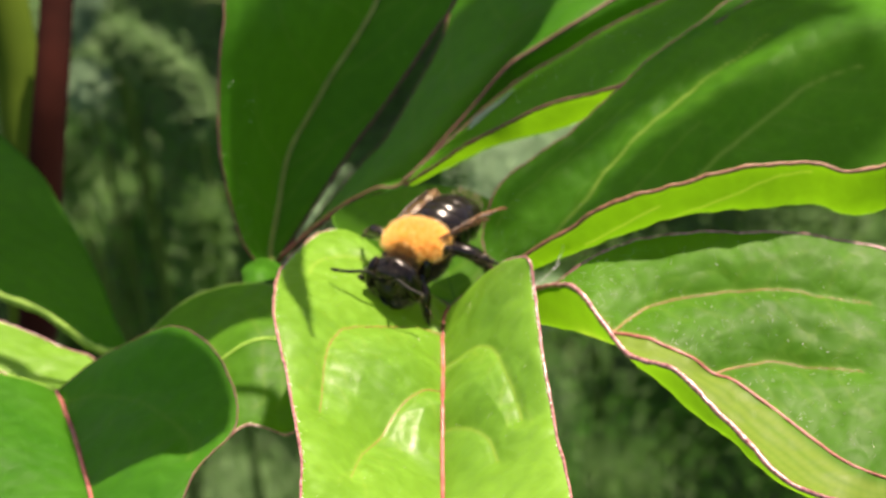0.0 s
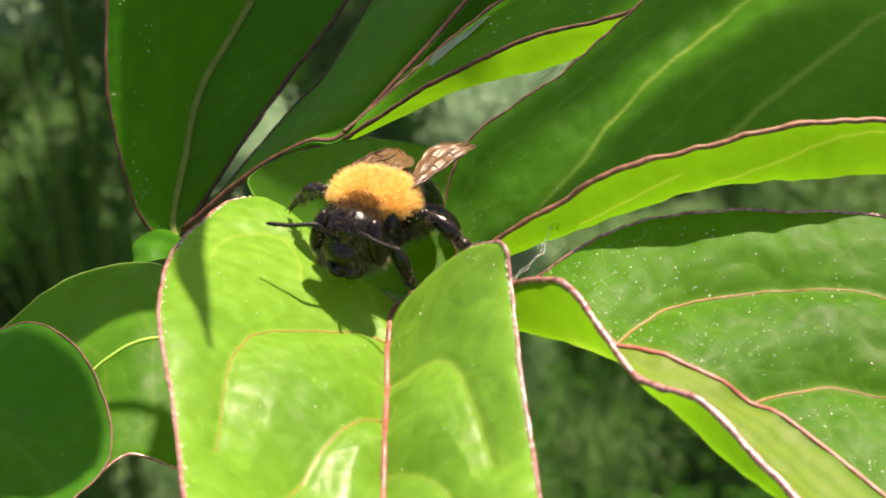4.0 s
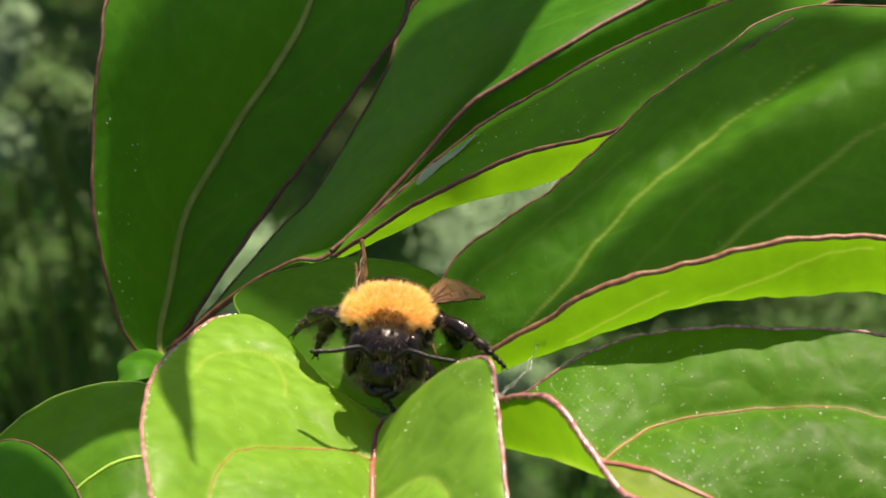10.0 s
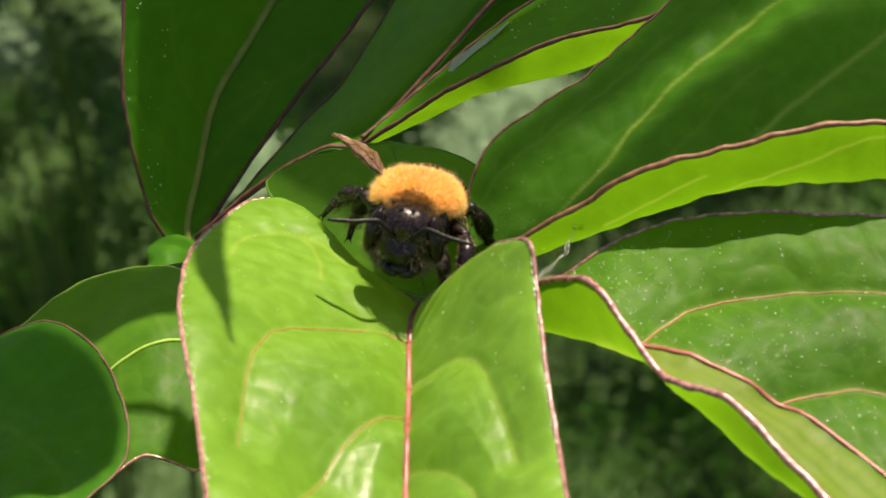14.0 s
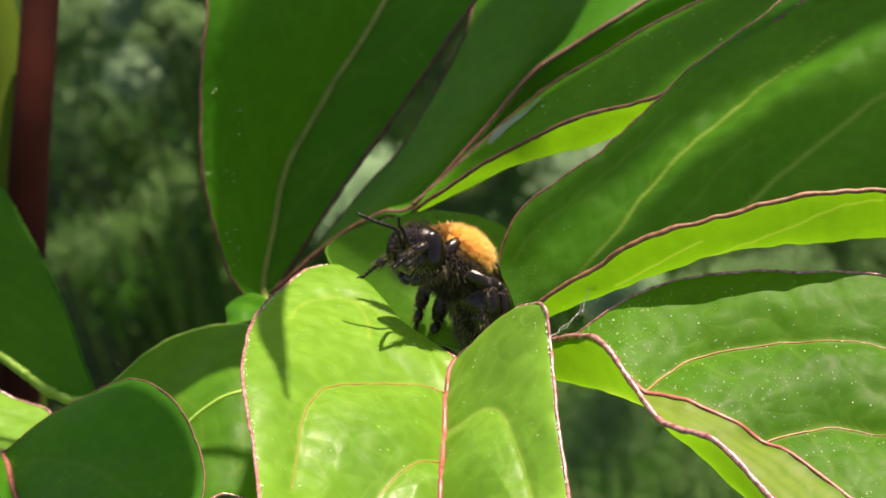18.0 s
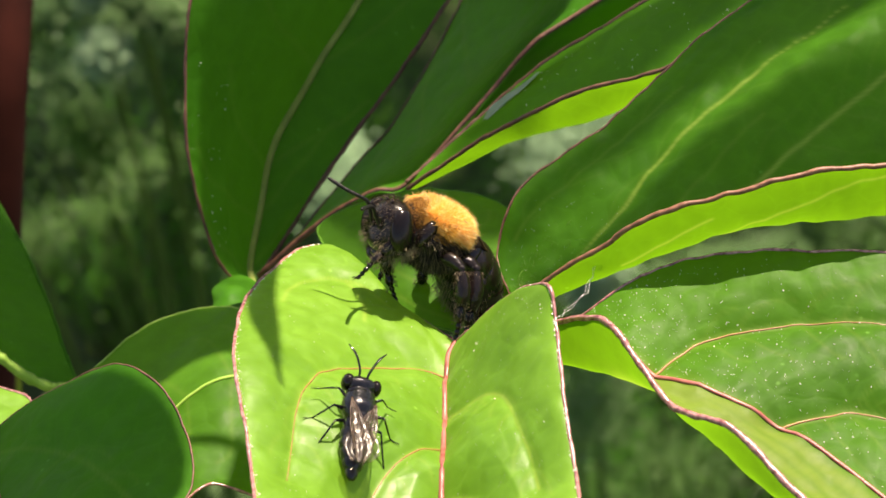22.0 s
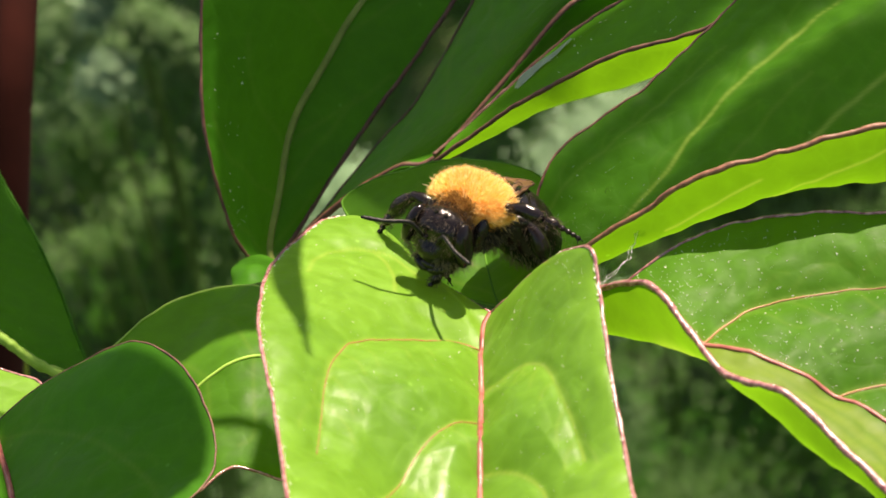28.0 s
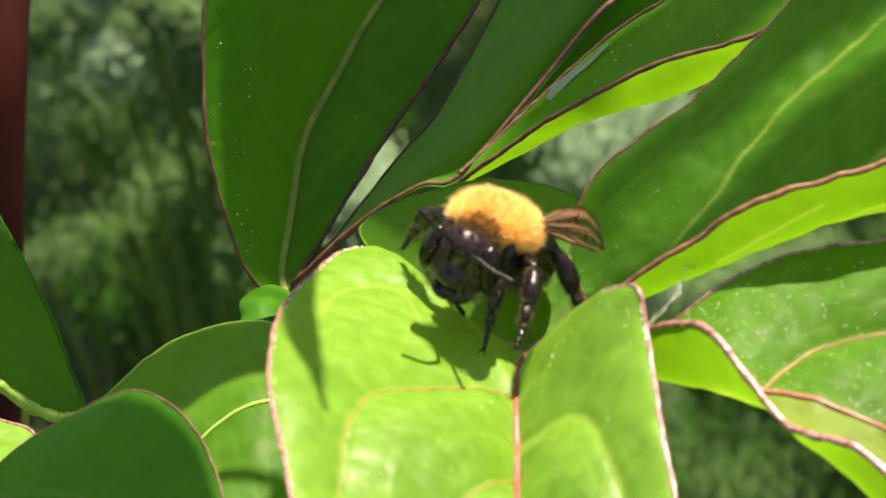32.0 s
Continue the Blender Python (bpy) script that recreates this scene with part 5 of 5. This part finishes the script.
# ---- plants behind, out of focus ----
def leaflets(spots, size):
    """Small pointed leaves at the given spots, in millimetres."""
    rng = np.random.default_rng(random.randrange(1 << 30))
    n = len(spots)
    rx, ry, rz = (np.radians(rng.uniform(low, high, n)) for low, high in ((-20, 50), (-35, 35), (0, 360)))
    outline = np.array(((0, -1, 0), (0.55, -0.2, 0.12), (0.4, 0.5, 0.08), (0, 1, -0.12), (-0.4, 0.5, 0.08), (-0.55, -0.2, 0.12)))
    p = outline[None] * (size * rng.uniform(0.7, 1.3, n))[:, None, None]
    for angle, i, j in ((rx, 1, 2), (ry, 2, 0), (rz, 0, 1)):
        c, d = np.cos(angle)[:, None], np.sin(angle)[:, None]
        p[..., i], p[..., j] = p[..., i] * c - p[..., j] * d, p[..., i] * d + p[..., j] * c
    p = (p + np.array(spots)[:, None]) * MM + np.array((0, 0, LIFT))
    k = np.arange(n)[:, None] * 6
    faces = np.concatenate([k + np.array((0, 1, 2, 3)), k + np.array((0, 3, 4, 5))])
    return p.reshape(-1, 3).tolist(), faces.tolist()


def far_plant(spot, leaves, height, spread, label, seed):
    """A neighbour: stems from the soil, a spray of small leaves at the end of each."""
    random.seed(seed)
    base = tagged(new("garden_plant"), label, "plant", "plants behind")
    base.location = (spot[0] * MM, spot[1] * MM, 0.0)
    spots = [[], []]
    for n in range(leaves):
        a = random.uniform(0, 2 * math.pi)
        r = spread * math.sqrt(random.random())
        tip = Vector((r * math.cos(a), r * math.sin(a), height * random.uniform(0.55, 1.0)))
        foot = Vector((tip.x * 0.15, tip.y * 0.15, 0))
        line = curve_points([foot, foot * 0.6 + tip * 0.4 + Vector((0, 0, height * 0.12)), tip], 10)
        child("stem", tube("stem", [Vector(p) * MM for p in line], [0.9 * MM, 0.4 * MM], STEM_FAR, 6), base)
        spots[n % 2] += [(tip.x + random.gauss(0, 13), tip.y + random.gauss(0, 13), tip.z - 400 + random.gauss(0, 7)) for _ in range(620)]
    for some, tone in zip(spots, (LEAF_FAR, LEAF_DEEP)):
        tagged(child("foliage", mesh_from("foliage", *leaflets(some, 0.8), tone), base, "many small green leaves"), kind="stuff")
    return base


for spot, count, high, wide, seed in (((-40, 560), 46, 130, 120, 1), ((70, 600), 46, 140, 120, 2), ((-10, 760), 60, 150, 200, 3), ((-170, 640), 40, 170, 130, 4), ((190, 660), 40, 150, 130, 5), ((0, 980), 60, 170, 260, 6), ((-90, 420), 26, 110, 80, 7), ((90, 430), 26, 100, 80, 8), ((0, 480), 26, 90, 80, 9)):
    far_plant(spot, count, high, wide, "out-of-focus green garden plant with many small leaves", seed)

# leaf clouds added to imitate soft bright patches; the tone sets how bright
bright_patches = tagged(new("garden_plant"), "clouds of tiny leaves added as blurred bright patches behind", "plant", "plants behind")
random.seed(66)
EYE_SIDE = np.array((21.0, -150.0, 85.0))
for p, q, spread, count, kind in LIT_PATCHES:
    tone = (LEAF_BLUR_MID, LEAF_FAR, LEAF_BLUR_BRIGHT)[kind]
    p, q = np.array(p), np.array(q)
    if p[1] < 200:  # bright patches seen through the gaps are set a good way back
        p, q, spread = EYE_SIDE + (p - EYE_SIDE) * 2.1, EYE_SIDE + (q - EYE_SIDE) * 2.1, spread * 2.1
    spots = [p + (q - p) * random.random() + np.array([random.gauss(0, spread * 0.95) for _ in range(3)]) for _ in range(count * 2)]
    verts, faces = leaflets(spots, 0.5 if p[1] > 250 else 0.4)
    tagged(child("foliage", mesh_from("foliage", verts, faces, tone), bright_patches, "loose cloud of tiny leaves toned as a blurred bright patch"), kind="stuff")
    foot = Vector((p[0] * MM * 0.8, p[1] * MM + 0.02, 0.0))
    child("stem", tube("stem", curve_points([at(p) + Vector((0, 0.004, -0.001)), at(p) * 0.7 + foot * 0.3 + Vector((0, 0.016, 0)), foot], 10), [0.4 * MM, 0.8 * MM], STEM_FAR, 6), bright_patches)

stalk(RED_STEM, [1.3, 1.4, 1.4, 1.6], STEM_RED, "dark red stem out of focus", "stem")
stalk(GREEN_STEM, [1.9, 1.9, 1.9, 2.0], STEM_GREEN, "yellow-green stem out of focus", "stem")

# ---- unseen shrub added farther off, whose crown dapples the ground with shade ----
shrub = tagged(new("shrub"), "unseen leafy green shrub added to shade the ground behind", "shrub")
shrub.location = (0.0, 1.64, 0.0)
random.seed(91)
child("trunk", tube("trunk", curve_points([(0, 0, 0), (0.03, 0.02, 0.5), (-0.02, 0.0, 1.0), (0, 0, 1.6)], 24), [0.035, 0.03, 0.02, 0.01], STEM_RED, 10), shrub, "woody brown trunk")
for k in range(14):
    a = k * 2.4
    z = 0.35 + 0.085 * k
    tip = (0.75 * math.cos(a), 0.5 * math.sin(a) - 0.12, z + 0.4)
    child("limb", tube("limb", curve_points([(0, 0, z), (tip[0] * 0.5, tip[1] * 0.5, z + 0.25), tip], 10), [0.014, 0.005], STEM_RED, 6), shrub)
verts, faces = [], []
for _ in range(4800):
    a, r, z = random.uniform(0, 2 * math.pi), math.sqrt(random.random()), random.uniform(0.28, 1.6)
    c = Vector((0.95 * r * math.cos(a), 0.62 * r * math.sin(a) - 0.1, z))
    turn = pose(0, 0, 0, random.uniform(-50, 50), random.uniform(-50, 50), random.uniform(0, 360)).to_3x3()
    s = random.uniform(0.03, 0.055)
    k = len(verts)
    for x, y, h in ((0, -1, 0), (0.45, -0.3, 0.1), (0.4, 0.35, 0.08), (0, 1, -0.1), (-0.4, 0.35, 0.08), (-0.45, -0.3, 0.1)):
        verts.append(c + turn @ (Vector((x, y, h)) * s))
    faces += [(k, k + 1, k + 2, k + 3), (k, k + 3, k + 4, k + 5)]
child("crown", mesh_from("crown", verts, faces, LEAF_FAR), shrub, "crown of many small green leaves")


# ---- motion: seconds, place in millimetres, turn in degrees ----
BEE_ROWS = [
    (0, -1.37, -3.53, 2.95, 10.4, 0.0, -23.1),
    (1, -1.49, -3.25, 3.47, 9.9, 0.0, -31.8),
    (2, -1.45, -2.48, 3.85, 1.0, 4.0, -50.6),
    (3, -1.19, -2.46, 2.83, 5.1, 0.0, -31.8),
    (6, 0.06, -1.00, 4.68, -28.3, 3.0, -5.9),
    (7, -0.07, -1.33, 2.82, -10.3, 4.0, -9.2),
    (8, 0.55, -1.40, 2.68, -10.2, 12.0, -33.0),
    (9, 0.62, -1.11, 3.24, -14.1, 18.0, -16.9),
    (10, 0.60, -1.25, 2.97, -2.1, 2.0, 4.4),
    (11, 0.91, -1.45, 2.60, -2.6, 5.0, -2.6),
    (12, 0.88, -1.40, 2.69, -5.1, 5.0, -2.2),
    (13, 0.90, -1.34, 2.80, -4.7, 6.0, -1.0),
    (14, 0.23, -1.28, 2.92, -5.3, 4.0, -3.2),
    (14.5, -0.26, -1.37, 3.81, 3.0, 2.0, 4.4),
    (16.5, 0.10, 0.19, 2.56, -54.0, -26.0, -48.0),
    (17, -0.10, 0.20, 2.70, -54.0, -24.0, -42.0),
    (18, 0.12, 0.34, 2.92, -54.0, -26.0, -42.0),
    (19, -0.15, 0.45, 3.10, -53.0, -20.0, -38.0),
    (20, -0.30, 0.45, 3.14, -50.0, -16.0, -42.0),
    (21, -0.42, 0.47, 3.28, -44.0, -6.0, -44.7),
    (22, -0.87, 0.44, 3.22, -37.0, -10.0, -50.1),
    (23, -1.02, 0.26, 2.90, -32.0, -8.0, -46.5),
    (24, -0.58, 0.21, 2.84, -29.0, -8.0, -53.9),
    (24.5, -0.5, 0.23, 2.86, -29.0, -8.0, -53.2),
    (26.5, -0.81, 0.16, 2.71, -25.2, 8.0, -36.1),
    (27, -0.93, 0.28, 2.94, -34.0, 6.0, -44.1),
    (28, -0.55, -0.60, 3.10, -6.0, 10.0, -24.0),
    (29, -0.29, -0.54, 4.05, -1.6, 2.0, -3.1),
    (29.5, -0.01, -1.85, 2.92, -8.5, 14.0, -19.6),
    (30, -0.07, -2.04, 2.56, -7.7, 14.0, -26.6),
    (31, -0.42, -1.39, 3.77, -7.2, 12.0, -20.7),
    (32, -0.80, -1.35, 3.85, -10.7, 12.0, -21.1),
]
LEG_ROWS = {
    ("middle", -1): [(0, 11, 15, -26), (3, 11, 15, -24), (6, 20, 12, -39), (7, 14, 9, -28), (8, -3, -2, 5), (9, 18, -7, -28), (10, 19, 10, -36), (11, 15, 10, -30), (12, 16, 11, -31), (13, 17, 9, -33), (14, 17, 10, -34), (14.5, 23, -2, -38), (28, 5, -11, -7), (29, 15, 3, -27), (30, 10, 2, -18), (31, 14, -4, -23), (32, 16, -3, -27)],
    ("front", 1): [(0, 7, -1, 4), (1, 25, -5, 11), (2, 32, -12, 16), (3, 30, -20, 19), (6, 42, 10, 11), (7, 28, -13, 16), (14, 13, -2, 6), (14.5, -10, -8, 3), (29, 3, 31, -18), (31, -3, -17, 12), (32, 7, -0, 3)],
    ("middle", 1): [(0, 1, -36, 14), (1, 4, -31, 20), (2, 13, -25, 36), (3, 2, -37, 18), (6, -6, 36, -12), (7, -5, -41, -3), (14.5, -31, 7, -50), (16.5, 44, 12, 62), (26.5, 0, 2, 0), (28, -3, -48, 12), (29, -22, -3, -39), (32, -22, -3, -39)],
    ("hind", 1): [(0, 0, 0, 0), (14.5, 0, 0, 0), (16.5, 5, 16, 17), (17, 15, 8, 22), (18, 19, 12, 30), (19, 9, 15, 22), (20, 1, 13, 12), (21, -13, 4, -7), (22, -14, 11, -3), (23, -14, 5, -7), (24, -13, 6, -6), (26.5, -29, -9, -26), (27, -9, -15, -20), (32, -9, -15, -20)],
    ("front", -1): [(0, -3, 26, -21), (6, 52, 8, -19), (7, 27, 45, -34), (11, -30, -37, 51), (14.5, 67, 12, -22), (17, -8, 33, -28), (19, 8, 22, -18), (23, 68, -18, -20), (24, 59, -20, -16), (32, 59, -20, -16)],
}
HEAD_ROWS = [(0, -8, 0, 0), (3, -6, 0, 0), (6, 4, 0, 0), (9, -4, 0, 0), (14, -6, 0, 0), (14.5, -4, 0, 0), (16.5, 36, 0, 0), (17, 36, 0, 6), (18, 38, 0, 14), (19, 40, 0, 22), (20, 36, 0, 14), (21, 32, 0, 14), (22, 17, 0, 0), (23, 13, 0, 0), (24.5, 12, 0, 0), (27, 14, 0, 0), (28, 2, 0, 0), (29, -6, 0, 0), (32, 0, 0, 0)]
FLY_ROWS = [
    (0, 32.58, 9.14, 11.18, 0.0, 0.0, -60.0),
    (18.2, 32.58, 9.14, 11.18, 0.0, 0.0, -60.0),
    (18.5, 17.63, -4.81, 10.12, -8.0, -8.0, -78.0),
    (18.8, 3.10, -10.85, 7.29, -5.0, 0.0, -85.0),
    (19, -0.38, -16.89, 1.45, -22.7, 21.7, -84.0),
    (19.3, -0.31, -16.66, 1.40, -23.4, 20.9, -86.0),
    (19.6, -1.56, -17.38, 2.15, -30.4, 6.3, -115.0),
    (20, -2.12, -17.49, 2.45, -31.0, 0.3, -125.0),
    (20.4, -2.10, -16.05, 2.39, -25.7, -17.9, -158.0),
    (20.7, -2.25, -15.93, 2.46, -23.0, -21.3, -166.0),
    (21, -2.34, -15.57, 2.50, -23.0, -21.3, -166.0),
    (21.5, -2.19, -15.70, 2.42, -22.3, -22.1, -168.0),
    (22, -2.03, -15.83, 2.35, -22.7, -21.7, -167.0),
    (22.5, -2.23, -15.53, 2.44, -23.8, -20.5, -164.0),
    (23, -2.27, -13.68, 2.41, -21.5, -22.8, -170.0),
    (23.5, -2.39, -14.83, 2.51, -20.0, -24.2, -174.0),
    (24, -2.51, -14.31, 2.55, -19.1, -24.8, -176.0),
    (24.4, -2.63, -14.35, 2.61, -20.0, -24.2, -174.0),
    (24.5, -1.44, -12.54, 6.23, -30.0, 0.0, -184.0),
    (24.7, -0.18, -10.86, 13.66, -35.0, 0.0, -180.0),
    (25.3, -8.19, 36.45, 7.31, -60.0, 0.0, -180.0),
    (32, -8.19, 36.45, 7.31, -60.0, 0.0, -180.0),
]
WING_ROWS = {-1: [(0, -2, -4, 30), (2, -12, -6, 10), (3.5, -2, -8, 0), (6, -20, -16, 0), (9.5, -20, -16, 0), (10, 10, 0, 75), (10.5, -20, -16, 0), (11.7, -20, -16, 0), (12, 30, 34, 40), (12.3, -20, -16, 0), (13.7, -20, -14, 0), (14, 4, 44, 14), (14.5, 4, 24, 0), (16.5, -24, -14, 0), (24.5, -24, -14, 0), (26.5, -16, -14, 0), (32, -20, -14, 0)],
             1: [(0, 8, 36, -27), (2, -8, 18, 20), (3.5, 6, 18, 0), (6, 10, 44, 18), (7, -20, -10, 0), (9, -14, -8, 0), (10, -16, 38, 20), (10.5, -20, -10, 0), (14, -18, -8, 0), (16.5, -24, -14, 0), (24.5, -24, -14, 0), (26.5, -16, -10, 0), (28, -12, -10, 0), (29, -20, -10, 0), (29.5, -22, 12, 40), (30.5, -22, 14, 42), (31.5, -20, 30, 52), (32, -20, 30, 52)]}
TAIL_ROWS = [(0, 0, 0, 0), (2, -12, 0, 0), (3.5, -16, 0, 0), (6, -35, 0, 0), (7, -14, 0, 0), (8, -24, 0, -14), (9, -18, 0, 0), (14.5, -14, 0, 0), (16.5, -26, 0, 0), (20, -26, 0, 0), (22, -26, 0, 0), (24.5, -24, 0, 0), (27, -16, 0, 0), (28, -22, 0, -42), (29, -20, 0, -6), (29.5, -32, 0, 0), (32, -32, 0, 0)]
FEELER_ROWS = {-1: [(0, 0, 0, 0), (14.5, 0, 0, 0), (16.5, 0, 10, 40), (17, 0, 10, 40), (18, 0, 26, 40), (19, 0, 38, 35), (20, 0, 8, 40), (21, 0, 5, 40), (22, 0, 24, 40), (23, 0, -5, 42), (24, 0, 8, 44), (26.5, 0, 20, 40), (27, 0, 42, 36), (28, 0, 0, 14), (29, 0, 4, 0), (30, 0, 30, 10), (32, 0, 42, 20)],
               1: [(0, 0, 0, 0), (14.5, 0, 0, 0), (16.5, 0, -14, -34), (19, 0, -30, -34), (21, 0, -8, -30), (24, 0, -12, -30), (26.5, 0, -20, -30), (28, 0, 0, -10), (32, 0, -4, 0)]}
FLY_WING_ROWS = [(0, 6), (18.2, 6), (18.4, -32), (18.9, -16), (19.35, -14), (19.5, 6), (24.25, 6), (24.4, -25), (25.2, 10), (32, 10)]


def motions():
    walk(bee, [(t, pose(x * MM, y * MM, z * MM + LIFT, rx, ry, rz)) for t, x, y, z, rx, ry, rz in BEE_ROWS])
    for key, rows in LEG_ROWS.items():
        p = bee_legs[key].location.copy()
        walk(bee_legs[key], [(t, pose(p.x, p.y, p.z, *turn)) for t, *turn in rows])
    for sx, rows in WING_ROWS.items():
        p = bee_wings[sx].location.copy()
        walk(bee_wings[sx], [(t, pose(p.x, p.y, p.z, lift, 0, -sx * out) @ pose(0, 0, 0, 0, twist, 0)) for t, lift, out, twist in rows])
    p = bee_head.location.copy()
    walk(bee_head, [(t, pose(p.x, p.y, p.z, *turn)) for t, *turn in HEAD_ROWS])
    for sx, rows in FEELER_ROWS.items():
        p = bee_feelers[sx].location.copy()
        walk(bee_feelers[sx], [(t, pose(p.x, p.y, p.z, *turn)) for t, *turn in rows])
    p = bee_tail.location.copy()
    walk(bee_tail, [(t, pose(p.x, p.y, p.z, *turn)) for t, *turn in TAIL_ROWS])
    for sx, wing in fly_wings.items():
        p = wing.location.copy()
        walk(wing, [(t, pose(p.x, p.y, p.z, 6, 0, sx * out)) for t, out in FLY_WING_ROWS])
    walk(fly, [(t, pose(x * MM, y * MM, z * MM + LIFT, rx, ry, rz)) for t, x, y, z, rx, ry, rz in FLY_ROWS])


motions()
